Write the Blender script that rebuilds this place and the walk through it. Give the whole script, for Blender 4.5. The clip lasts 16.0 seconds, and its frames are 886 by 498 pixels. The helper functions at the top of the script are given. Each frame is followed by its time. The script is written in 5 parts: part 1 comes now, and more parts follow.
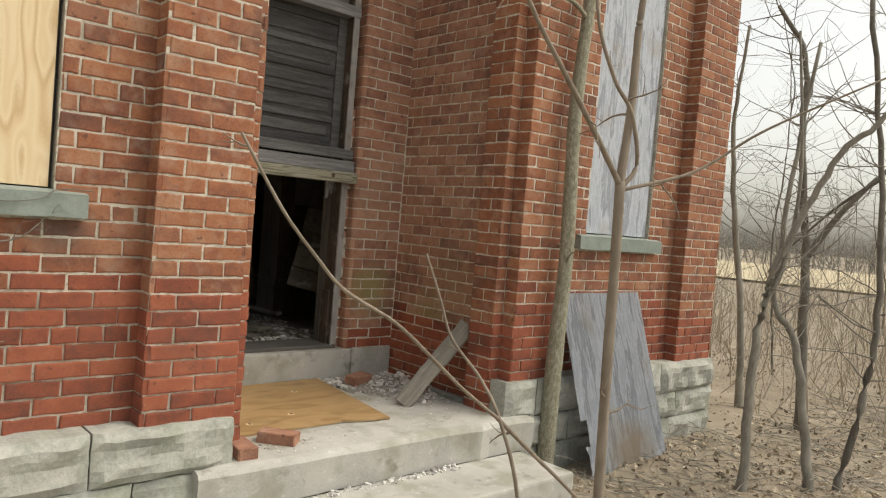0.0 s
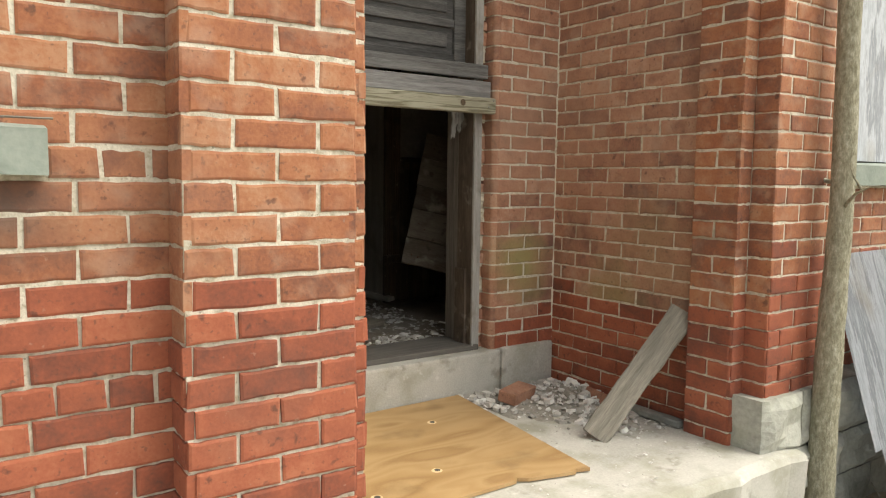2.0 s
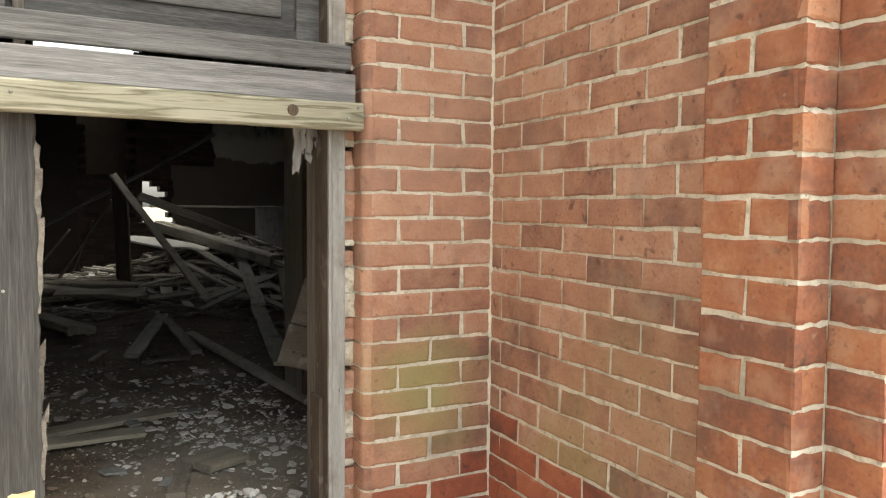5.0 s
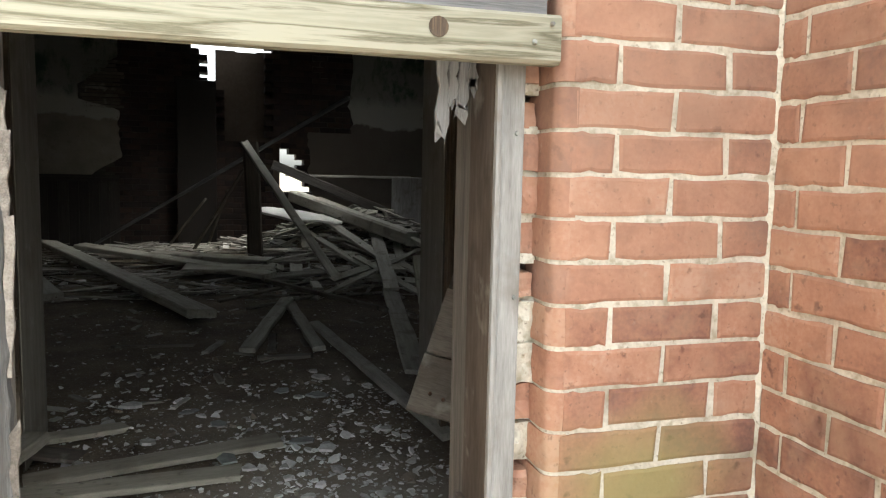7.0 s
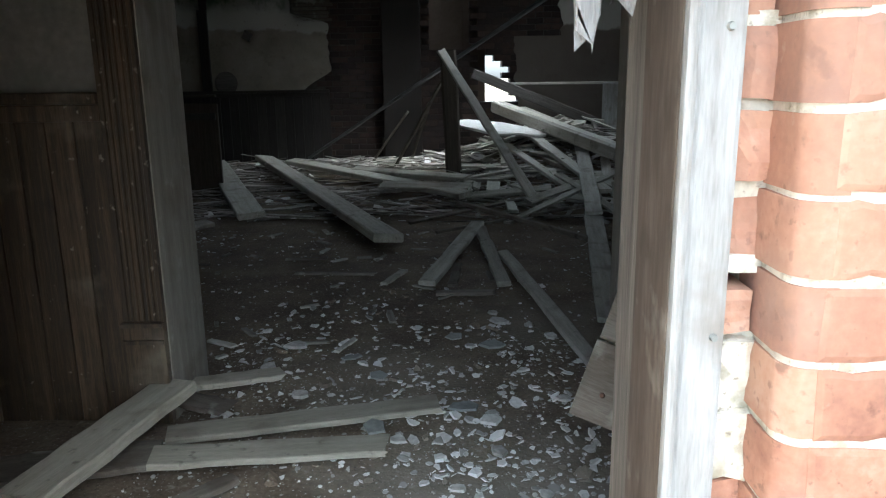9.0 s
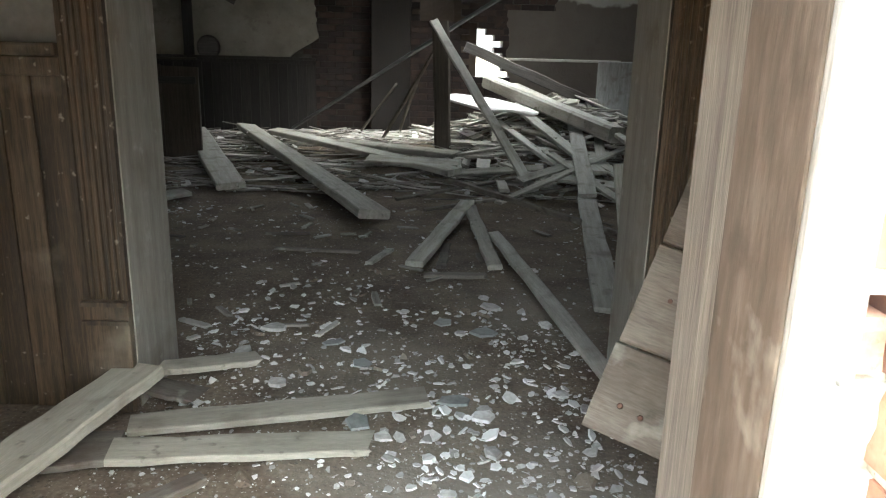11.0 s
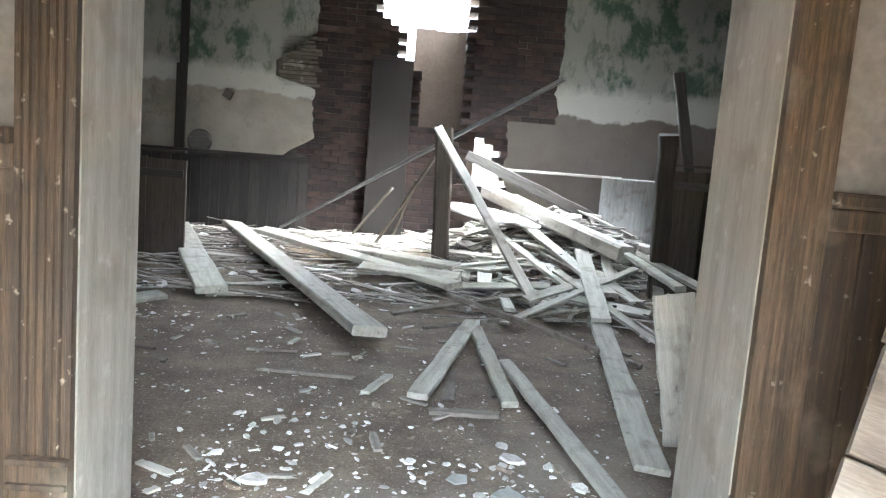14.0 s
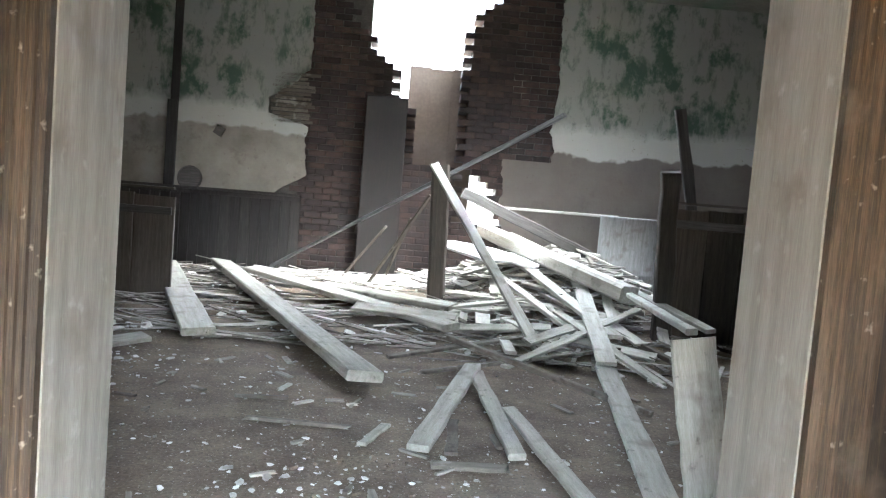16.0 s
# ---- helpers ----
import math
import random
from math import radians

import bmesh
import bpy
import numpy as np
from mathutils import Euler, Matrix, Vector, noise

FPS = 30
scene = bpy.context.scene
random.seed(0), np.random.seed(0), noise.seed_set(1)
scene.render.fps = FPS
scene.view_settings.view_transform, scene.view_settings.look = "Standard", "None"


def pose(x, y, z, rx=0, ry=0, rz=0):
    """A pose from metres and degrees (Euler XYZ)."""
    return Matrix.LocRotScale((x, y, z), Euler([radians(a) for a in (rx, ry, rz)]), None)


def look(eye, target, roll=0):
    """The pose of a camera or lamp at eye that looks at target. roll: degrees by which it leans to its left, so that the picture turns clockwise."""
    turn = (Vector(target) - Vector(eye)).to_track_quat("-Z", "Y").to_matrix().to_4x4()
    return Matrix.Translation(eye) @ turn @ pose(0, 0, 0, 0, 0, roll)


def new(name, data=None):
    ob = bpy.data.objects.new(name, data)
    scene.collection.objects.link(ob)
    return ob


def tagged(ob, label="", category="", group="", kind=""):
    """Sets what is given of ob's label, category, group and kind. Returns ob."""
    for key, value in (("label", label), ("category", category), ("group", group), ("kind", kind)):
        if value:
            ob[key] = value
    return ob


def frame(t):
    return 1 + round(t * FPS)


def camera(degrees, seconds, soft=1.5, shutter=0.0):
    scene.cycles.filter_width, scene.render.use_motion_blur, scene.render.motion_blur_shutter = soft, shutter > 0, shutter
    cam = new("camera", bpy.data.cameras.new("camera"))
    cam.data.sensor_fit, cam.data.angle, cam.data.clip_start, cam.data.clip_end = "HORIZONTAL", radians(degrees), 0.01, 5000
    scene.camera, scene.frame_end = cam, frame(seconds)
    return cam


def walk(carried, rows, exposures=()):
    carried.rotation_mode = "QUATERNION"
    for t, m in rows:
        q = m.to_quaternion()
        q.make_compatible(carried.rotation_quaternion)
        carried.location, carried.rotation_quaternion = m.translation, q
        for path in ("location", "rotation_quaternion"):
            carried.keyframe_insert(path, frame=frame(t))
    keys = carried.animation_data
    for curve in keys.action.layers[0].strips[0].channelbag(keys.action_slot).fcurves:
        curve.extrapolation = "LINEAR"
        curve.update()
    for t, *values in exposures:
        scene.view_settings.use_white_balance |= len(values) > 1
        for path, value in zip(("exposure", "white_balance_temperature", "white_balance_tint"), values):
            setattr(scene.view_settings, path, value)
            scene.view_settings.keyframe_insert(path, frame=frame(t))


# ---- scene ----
cam = camera(62.3, 16.0, soft=1.2)
METRES, EYE, TILT, LEAN, TURN = 6.24, 0.975, 0.0, 0.0, -41.9
ROWS = [
    (0.0, 0.0, 0.0, 0.0, 0.16, -2.0, -4.67),
    (0.5, -0.0262, 0.0611, -0.0041, 5.19, -2.21, -3.78),
    (1.0, -0.0544, 0.1366, -0.0082, 11.01, -2.68, -2.84),
    (1.5, -0.0766, 0.199, -0.0084, 11.23, -2.97, -1.56),
    (2.0, -0.0772, 0.2566, -0.0161, 6.77, -5.36, -0.7),
    (2.5, -0.0497, 0.3223, -0.0161, 8.01, -8.18, -0.12),
    (3.0, -0.0338, 0.3678, -0.0101, 7.14, -7.82, -0.4),
    (5.5, 0.0154, 0.5664, 0.0024, 18.48, -2.87, 0.03),
    (6.0, 0.004, 0.5902, -0.0017, 22.72, -3.78, 0.66),
    (6.5, -0.0261, 0.6303, -0.0079, 25.39, -4.91, -0.08),
    (7.0, -0.0508, 0.6679, 0.0085, 25.32, -5.78, -1.21),
    (7.5, -0.0485, 0.6964, 0.0067, 26.88, -9.82, -1.18),
    (8.0, -0.0418, 0.7201, 0.0091, 35.75, -11.74, 0.2),
    (8.5, -0.0571, 0.7374, 0.016, 39.7, -12.36, 0.91),
    (9.0, -0.0781, 0.7538, 0.0137, 42.12, -13.14, 0.81),
    (11.5, -0.1191, 0.7835, 0.0061, 41.29, -15.05, -1.84),
    (12.0, -0.1508, 0.7955, -0.0073, 42.74, -14.77, -2.73),
    (12.5, -0.1624, 0.8063, -0.0049, 42.61, -9.92, -3.82),
    (13.0, -0.1668, 0.8089, -0.002, 41.04, -6.52, -4.26),
    (13.5, -0.1697, 0.8098, 0.002, 41.0, -6.15, -4.66),
    (14.0, -0.1664, 0.8081, 0.01, 39.98, -6.96, -4.5),
    (14.5, -0.1704, 0.8098, 0.0092, 37.4, -7.61, -3.67),
    (15.0, -0.1844, 0.8221, 0.0038, 38.05, -6.57, -4.81),
    (15.5, -0.1894, 0.8261, 0.0045, 37.98, -5.27, -5.15),
    (16.0, -0.1909, 0.8247, 0.0073, 39.19, -3.88, -4.66),
]
walk(cam, [(t, pose(0, 0, EYE, TILT, LEAN, TURN) @ pose(METRES * x, METRES * y, METRES * z, 90 + pitch, roll, yaw)) for t, x, y, z, yaw, pitch, roll in ROWS],
     [(0.0, 0.6, 7200, 7), (1.0, 1.02, 7300, 7), (1.5, 1.2, 7300, 6), (2.5, 1.33, 7250, 5), (3.0, 1.65, 7250, 5), (5.5, 2.3, 6900, 5), (7.0, 2.78, 6450, 4), (8.0, 2.98, 6050, 3), (8.5, 3.2, 5850, 2), (9.2, 3.74, 5550, 1),
      (11.5, 5.25, 6250, 3), (12.5, 6.45, 5800, 4), (13.5, 6.85, 5800, 5), (16.0, 6.87, 5700, 5)])


# ---- light ----
world = bpy.data.worlds.new("overcast_sky")
scene.world = world
world.use_nodes = True
_wn, _wl = world.node_tree.nodes, world.node_tree.links
_sky = _wn.new("ShaderNodeTexSky")
_sky.sky_type, _sky.sun_disc = "NISHITA", False
_sky.sun_elevation, _sky.sun_rotation = radians(58), radians(130)
_sky.dust_density, _sky.air_density = 4.0, 1.0
_sat = _wn.new("ShaderNodeHueSaturation")
_sat.inputs["Saturation"].default_value = 0.30
_wl.new(_sky.outputs[0], _sat.inputs["Color"])
_bg = _wn["Background"]
_bg.inputs["Strength"].default_value = 0.15
_wl.new(_sat.outputs[0], _bg.inputs["Color"])
sun = new("sun", bpy.data.lights.new("sun", "SUN"))
sun.data.energy, sun.data.angle, sun.data.color = 0.7, radians(40), (1.0, 0.97, 0.92)
sun.matrix_world = look((0, 0, 0), (-0.40, 0.34, -0.85))


# ---- materials ----
def mat(name, stops, scale=6.0, stretch=(1, 1, 1), detail=6.0, rough=0.85, bump=0.3, grain=60.0, rand=0.0, island=False,
        stain=None, spots=(), fine=0.35, metal=0.0, contrast=1.0, world_space=False, bump_dist=0.004):
    """stops: colours from dark to light of a noise ramp; rand: how far each piece differs; stain: (colour, scale, low, high, amount)."""
    m = bpy.data.materials.new(name)
    m.use_nodes = True
    n, l = m.node_tree.nodes, m.node_tree.links
    b = n["Principled BSDF"]
    b.inputs["Metallic"].default_value = metal
    tc = n.new("ShaderNodeTexCoord")
    mp = n.new("ShaderNodeMapping")
    mp.inputs["Scale"].default_value = stretch
    if world_space:
        geo = n.new("ShaderNodeNewGeometry")
        src = geo.outputs["Position"]
    else:
        src = tc.outputs["Object"]
    rnd = None
    if rand:
        if island:
            rnd = n.new("ShaderNodeNewGeometry").outputs["Random Per Island"]
        else:
            rnd = n.new("ShaderNodeObjectInfo").outputs["Random"]
        sh = n.new("ShaderNodeVectorMath")
        sh.operation = "MULTIPLY_ADD"
        sc = n.new("ShaderNodeCombineXYZ")
        ml = n.new("ShaderNodeMath")
        ml.operation = "MULTIPLY"
        ml.inputs[1].default_value = 37.0
        l.new(rnd, ml.inputs[0])
        for k in range(3):
            l.new(ml.outputs[0], sc.inputs[k])
        sh.operation = "ADD"
        l.new(src, sh.inputs[0])
        l.new(sc.outputs[0], sh.inputs[1])
        src = sh.outputs[0]
    l.new(src, mp.inputs["Vector"])
    n1 = n.new("ShaderNodeTexNoise")
    n1.inputs["Scale"].default_value, n1.inputs["Detail"].default_value = scale, detail
    n1.inputs["Roughness"].default_value = 0.62
    n2 = n.new("ShaderNodeTexNoise")
    n2.inputs["Scale"].default_value, n2.inputs["Detail"].default_value = grain, 4.0
    for k in (n1, n2):
        l.new(mp.outputs[0], k.inputs["Vector"])
    mixf = n.new("ShaderNodeMix")
    mixf.inputs[0].default_value = fine
    l.new(n1.outputs["Fac"], mixf.inputs[2])
    l.new(n2.outputs["Fac"], mixf.inputs[3])
    fac = mixf.outputs[0]
    if rand:
        ad = n.new("ShaderNodeMath")
        ad.operation = "MULTIPLY_ADD"
        l.new(rnd, ad.inputs[0])
        ad.inputs[1].default_value = rand
        off = n.new("ShaderNodeMath")
        off.operation = "SUBTRACT"
        l.new(fac, off.inputs[0])
        off.inputs[1].default_value = rand / 2
        l.new(off.outputs[0], ad.inputs[2])
        fac = ad.outputs[0]
    cr = n.new("ShaderNodeValToRGB")
    lo, hi = 0.5 - 0.22 / contrast, 0.5 + 0.22 / contrast
    el = cr.color_ramp.elements
    for i, c in enumerate(stops):
        p = lo + (hi - lo) * i / max(1, len(stops) - 1)
        e = el[i] if i < 2 else el.new(p)
        e.position, e.color = p, (*c, 1)
    l.new(fac, cr.inputs["Fac"])
    col = cr.outputs[0]
    if stain:
        for c, ssc, low, high, amt in stain:
            n3 = n.new("ShaderNodeTexNoise")
            n3.inputs["Scale"].default_value, n3.inputs["Detail"].default_value = ssc, 5.0
            g3 = n.new("ShaderNodeNewGeometry")
            l.new(g3.outputs["Position"], n3.inputs["Vector"])
            mr = n.new("ShaderNodeMapRange")
            mr.inputs["From Min"].default_value, mr.inputs["From Max"].default_value = low, high
            mr.inputs["To Max"].default_value = amt
            l.new(n3.outputs["Fac"], mr.inputs["Value"])
            mx = n.new("ShaderNodeMix")
            mx.data_type = "RGBA"
            l.new(mr.outputs[0], mx.inputs[0])
            l.new(col, mx.inputs[6])
            mx.inputs[7].default_value = (*c, 1)
            col = mx.outputs[2]
    for c, place, radius, amt in spots:
        g4 = n.new("ShaderNodeNewGeometry")
        n4 = n.new("ShaderNodeTexNoise")
        n4.inputs["Scale"].default_value, n4.inputs["Detail"].default_value = 5.0, 5.0
        l.new(g4.outputs["Position"], n4.inputs["Vector"])
        di = n.new("ShaderNodeVectorMath")
        di.operation = "DISTANCE"
        l.new(g4.outputs["Position"], di.inputs[0])
        di.inputs[1].default_value = place
        sm = n.new("ShaderNodeMath")
        sm.operation = "MULTIPLY_ADD"
        l.new(n4.outputs["Fac"], sm.inputs[0])
        sm.inputs[1].default_value = radius * 1.6
        l.new(di.outputs["Value"], sm.inputs[2])
        mr = n.new("ShaderNodeMapRange")
        mr.inputs["From Min"].default_value, mr.inputs["From Max"].default_value = radius * 2.0, radius * 1.0
        mr.inputs["To Max"].default_value = amt
        l.new(sm.outputs[0], mr.inputs["Value"])
        mx = n.new("ShaderNodeMix")
        mx.data_type = "RGBA"
        l.new(mr.outputs[0], mx.inputs[0])
        l.new(col, mx.inputs[6])
        mx.inputs[7].default_value = (*c, 1)
        col = mx.outputs[2]
    l.new(col, b.inputs["Base Color"])
    rr = n.new("ShaderNodeMapRange")
    rr.inputs["To Min"].default_value, rr.inputs["To Max"].default_value = max(0.05, rough - 0.12), min(1, rough + 0.1)
    l.new(n1.outputs["Fac"], rr.inputs["Value"])
    l.new(rr.outputs[0], b.inputs["Roughness"])
    if bump:
        bp = n.new("ShaderNodeBump")
        bp.inputs["Strength"].default_value, bp.inputs["Distance"].default_value = bump, bump_dist
        l.new(mixf.outputs[0], bp.inputs["Height"])
        l.new(bp.outputs[0], b.inputs["Normal"])
    return m


BRICKS = [(0.18, 0.092, 0.070), (0.26, 0.124, 0.084), (0.335, 0.164, 0.108), (0.395, 0.208, 0.138), (0.445, 0.275, 0.20)]
BSTAIN = [((0.44, 0.28, 0.20), 1.3, 0.52, 0.74, 0.25), ((0.46, 0.36, 0.29), 7.0, 0.58, 0.80, 0.5), ((0.10, 0.055, 0.045), 3.0, 0.58, 0.75, 0.6), ((0.06, 0.03, 0.025), 31.0, 0.64, 0.72, 0.65), ((0.09, 0.05, 0.04), 85.0, 0.62, 0.70, 0.5), ((0.48, 0.40, 0.32), 38.0, 0.68, 0.78, 0.4), ((0.40, 0.24, 0.16), 17.0, 0.52, 0.70, 0.40), ((0.15, 0.065, 0.045), 12.0, 0.56, 0.72, 0.45)]
BSPOTS = [((0.26, 0.25, 0.10), (3.28, 4.44, 0.44), 0.20, 0.75), ((0.24, 0.23, 0.09), (3.49, 4.0, 0.20), 0.24, 0.6), ((0.22, 0.17, 0.08), (3.49, 3.75, 0.55), 0.30, 0.35),
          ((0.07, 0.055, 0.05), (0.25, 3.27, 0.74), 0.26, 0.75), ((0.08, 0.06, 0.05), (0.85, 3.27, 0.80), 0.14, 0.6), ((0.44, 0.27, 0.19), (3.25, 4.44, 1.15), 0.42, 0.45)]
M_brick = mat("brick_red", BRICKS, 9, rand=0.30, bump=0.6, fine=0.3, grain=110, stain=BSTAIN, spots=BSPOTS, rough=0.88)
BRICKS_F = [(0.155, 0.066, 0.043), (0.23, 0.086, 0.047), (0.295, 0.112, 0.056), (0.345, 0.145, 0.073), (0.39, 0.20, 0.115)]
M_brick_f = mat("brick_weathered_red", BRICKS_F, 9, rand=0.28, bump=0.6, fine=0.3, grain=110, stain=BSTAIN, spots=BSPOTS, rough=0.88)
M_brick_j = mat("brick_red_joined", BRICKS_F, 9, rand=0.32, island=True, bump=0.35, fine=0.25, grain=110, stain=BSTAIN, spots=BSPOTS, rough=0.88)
M_brick_low = mat("brick_damp_red", [(0.145, 0.048, 0.031), (0.235, 0.068, 0.038), (0.31, 0.092, 0.049), (0.37, 0.128, 0.070)], 9, rand=0.26, bump=0.4, fine=0.25, grain=110, stain=BSTAIN[2:6], spots=BSPOTS[3:5], rough=0.88)
# end wall brick and mortar: soot, plus the backlit wall's shade in the colour
M_brick_n = mat("brick_sooty_backlit", [(0.014, 0.011, 0.010), (0.036, 0.024, 0.021), (0.075, 0.044, 0.036)], 9, rand=0.3, island=True, bump=0.7, grain=110, rough=0.92)
M_mortar_n = mat("sooty_backlit_mortar", [(0.03, 0.026, 0.023), (0.06, 0.053, 0.047), (0.12, 0.108, 0.095)], 5, bump=0.8, grain=60, rough=0.95, stain=[((0.22, 0.20, 0.17), 3.0, 0.62, 0.70, 0.7)])
M_old = mat("dark_brown_old_wood", [(0.03, 0.024, 0.019), (0.068, 0.055, 0.044), (0.12, 0.10, 0.08)], 5, stretch=(0.7, 11, 11), bump=0.5, grain=30, rand=0.2, rough=0.8)
# even near-black brown for the tall door at the end wall
M_door_d = mat("near_black_door", [(0.007, 0.0055, 0.0045), (0.015, 0.011, 0.009), (0.03, 0.023, 0.018)], 5, stretch=(10, 10, 0.7), bump=0.5, grain=30, rough=0.8)
M_tan = mat("brown_board", [(0.075, 0.054, 0.040), (0.11, 0.082, 0.062), (0.15, 0.115, 0.09)], 2, bump=0.2, grain=30, rough=0.85)
M_mortar = mat("lime_mortar", [(0.40, 0.365, 0.295), (0.57, 0.535, 0.45), (0.72, 0.69, 0.61)], 14, bump=1.0, grain=140, rough=0.95, bump_dist=0.006,
               stain=[((0.20, 0.17, 0.12), 6.0, 0.56, 0.72, 0.7), ((0.27, 0.23, 0.15), 45.0, 0.52, 0.66, 0.6), ((0.12, 0.09, 0.06), 110.0, 0.62, 0.72, 0.7)])
M_stone = mat("limestone", [(0.20, 0.205, 0.18), (0.36, 0.365, 0.325), (0.50, 0.50, 0.45)], 5, bump=1.0, grain=45, rand=0.15, rough=0.92,
              stain=[((0.22, 0.25, 0.17), 4.0, 0.55, 0.75, 0.6)], bump_dist=0.012)
M_sill = mat("slate_green_sill", [(0.16, 0.19, 0.17), (0.23, 0.27, 0.24), (0.30, 0.33, 0.30)], 8, bump=0.4, grain=80, rough=0.8)
M_concrete = mat("concrete", [(0.30, 0.295, 0.265), (0.44, 0.43, 0.395), (0.54, 0.53, 0.49)], 3, bump=0.5, grain=120, rough=0.93,
                 stain=[((0.27, 0.265, 0.20), 5.0, 0.50, 0.66, 0.7), ((0.16, 0.145, 0.11), 11.0, 0.60, 0.74, 0.6), ((0.62, 0.61, 0.58), 24.0, 0.64, 0.74, 0.5)])
M_floor = mat("dirt_floor", [(0.062, 0.044, 0.029), (0.13, 0.097, 0.067), (0.21, 0.165, 0.118)], 4, contrast=1.25, bump=1.0, grain=70, rough=0.97, bump_dist=0.01,
              stain=[((0.30, 0.28, 0.24), 26.0, 0.62, 0.74, 0.7), ((0.03, 0.025, 0.018), 60.0, 0.60, 0.70, 0.7), ((0.40, 0.38, 0.34), 95.0, 0.63, 0.71, 0.85)],
              # pale spots: plaster dust, with the doorway's pool of light painted in
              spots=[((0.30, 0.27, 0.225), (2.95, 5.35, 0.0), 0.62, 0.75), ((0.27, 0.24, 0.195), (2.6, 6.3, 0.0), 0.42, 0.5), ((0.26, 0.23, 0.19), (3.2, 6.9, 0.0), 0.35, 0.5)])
M_ground = mat("leaf_ground", [(0.15, 0.12, 0.085), (0.27, 0.225, 0.165), (0.39, 0.335, 0.26)], 2.5, bump=0.8, grain=55, rough=0.97, bump_dist=0.012)
_a, _b, _c = (0.70, 0.54, 0.33), (0.58, 0.41, 0.22), (0.75, 0.61, 0.40)
M_ply = mat("plywood_new", [_a, _c, _b, _c, _a, _c, _a, _b, _c, _a, _c], 4.5, stretch=(2.2, 2.2, 0.42), fine=0.05, detail=1.0, bump=0.1, grain=160, rough=0.7, contrast=1.0)
_a, _b, _c = (0.36, 0.225, 0.10), (0.29, 0.17, 0.07), (0.41, 0.27, 0.13)
M_plyf = mat("plywood_damp", [_a, _c, _b, _a, _c, _a, _c, _b, _a, _c], 2.0, stretch=(0.7, 2.4, 1), fine=0.05, detail=1.5, bump=0.1, grain=120, rough=0.65, contrast=1.0, stain=[((0.14, 0.085, 0.04), 4.0, 0.58, 0.75, 0.6)])
_a, _b, _c = (0.36, 0.39, 0.435), (0.25, 0.27, 0.30), (0.50, 0.535, 0.585)
M_plyg = mat("plywood_grey", [_b, _a, _c, _a, _b, _c, _a, _c, _b, _a, _c], 3, stretch=(3.5, 3.5, 0.55), fine=0.15, detail=4, bump=0.5, grain=60, rough=0.9, contrast=0.7,
             stain=[((0.30, 0.25, 0.19), 3.0, 0.60, 0.75, 0.6)], spots=[((0.33, 0.26, 0.18), (4.5, 2.85, -0.55), 0.32, 0.8)])
M_grey = mat("weathered_wood", [(0.07, 0.07, 0.07), (0.175, 0.175, 0.178), (0.32, 0.32, 0.325)], 5, stretch=(0.6, 12, 12), bump=0.8, grain=30, rand=0.25, rough=0.92)
M_dark = mat("old_dark_wood", [(0.035, 0.03, 0.028), (0.075, 0.068, 0.062), (0.14, 0.13, 0.12)], 5, stretch=(0.6, 12, 12), bump=0.6, grain=30, rand=0.2, rough=0.85)
M_door = mat("old_door_paint", [(0.024, 0.024, 0.025), (0.060, 0.060, 0.061), (0.135, 0.135, 0.136)], 5, stretch=(0.7, 8, 8), bump=0.6, grain=40, rand=0.2, rough=0.8)
# near-black wood for the end wall's wainscot and battens
M_blackwood = mat("near_black_wood", [(0.012, 0.010, 0.009), (0.028, 0.024, 0.022), (0.055, 0.047, 0.042)], 5, stretch=(10, 10, 0.7), bump=0.5, grain=30, rand=0.2, rough=0.85)
M_weather = mat("dark_weathered_wood", [(0.018, 0.0175, 0.017), (0.055, 0.054, 0.053), (0.125, 0.125, 0.124)], 5, stretch=(0.6, 14, 14), bump=0.9, grain=30, rough=0.92)
M_greyz = mat("weathered_wood_upright", [(0.06, 0.052, 0.045), (0.14, 0.125, 0.11), (0.25, 0.23, 0.205)], 5, stretch=(12, 12, 0.6), bump=0.8, grain=30, rand=0.25, rough=0.92)
_a, _b, _c = (0.25, 0.245, 0.185), (0.12, 0.11, 0.07), (0.31, 0.30, 0.235)
M_lumber = mat("treated_lumber", [_a, _c, _b, _c, _a, _c, _a, _b, _c, _c, _b, _a], 3.0, stretch=(0.55, 11, 11), fine=0.08, detail=1, bump=0.25, grain=60, rough=0.8, contrast=1.0)
# same board wood: M_plank lightened for the dim hall, M_vest darker by the door
M_vest = mat("beige_board_doorlit", [(0.15, 0.135, 0.105), (0.275, 0.25, 0.20), (0.40, 0.37, 0.305)], 4, stretch=(0.9, 9, 9), bump=0.5, contrast=0.85, grain=45, rand=0.3, rough=0.92, stain=[((0.14, 0.12, 0.09), 7.0, 0.56, 0.72, 0.55), ((0.09, 0.08, 0.065), 28.0, 0.64, 0.74, 0.6)])
M_plank = mat("fallen_board", [(0.22, 0.205, 0.17), (0.39, 0.37, 0.32), (0.55, 0.53, 0.475)], 4, stretch=(0.9, 9, 9), bump=0.5, contrast=0.85, grain=45, rand=0.3, rough=0.92, stain=[((0.14, 0.12, 0.09), 7.0, 0.56, 0.72, 0.55), ((0.09, 0.08, 0.065), 28.0, 0.64, 0.74, 0.6)])
M_lean = mat("greenish_weathered_wood", [(0.10, 0.095, 0.078), (0.21, 0.195, 0.165), (0.34, 0.315, 0.27)], 5, stretch=(0.6, 10, 10), bump=0.6, grain=40, rough=0.92)
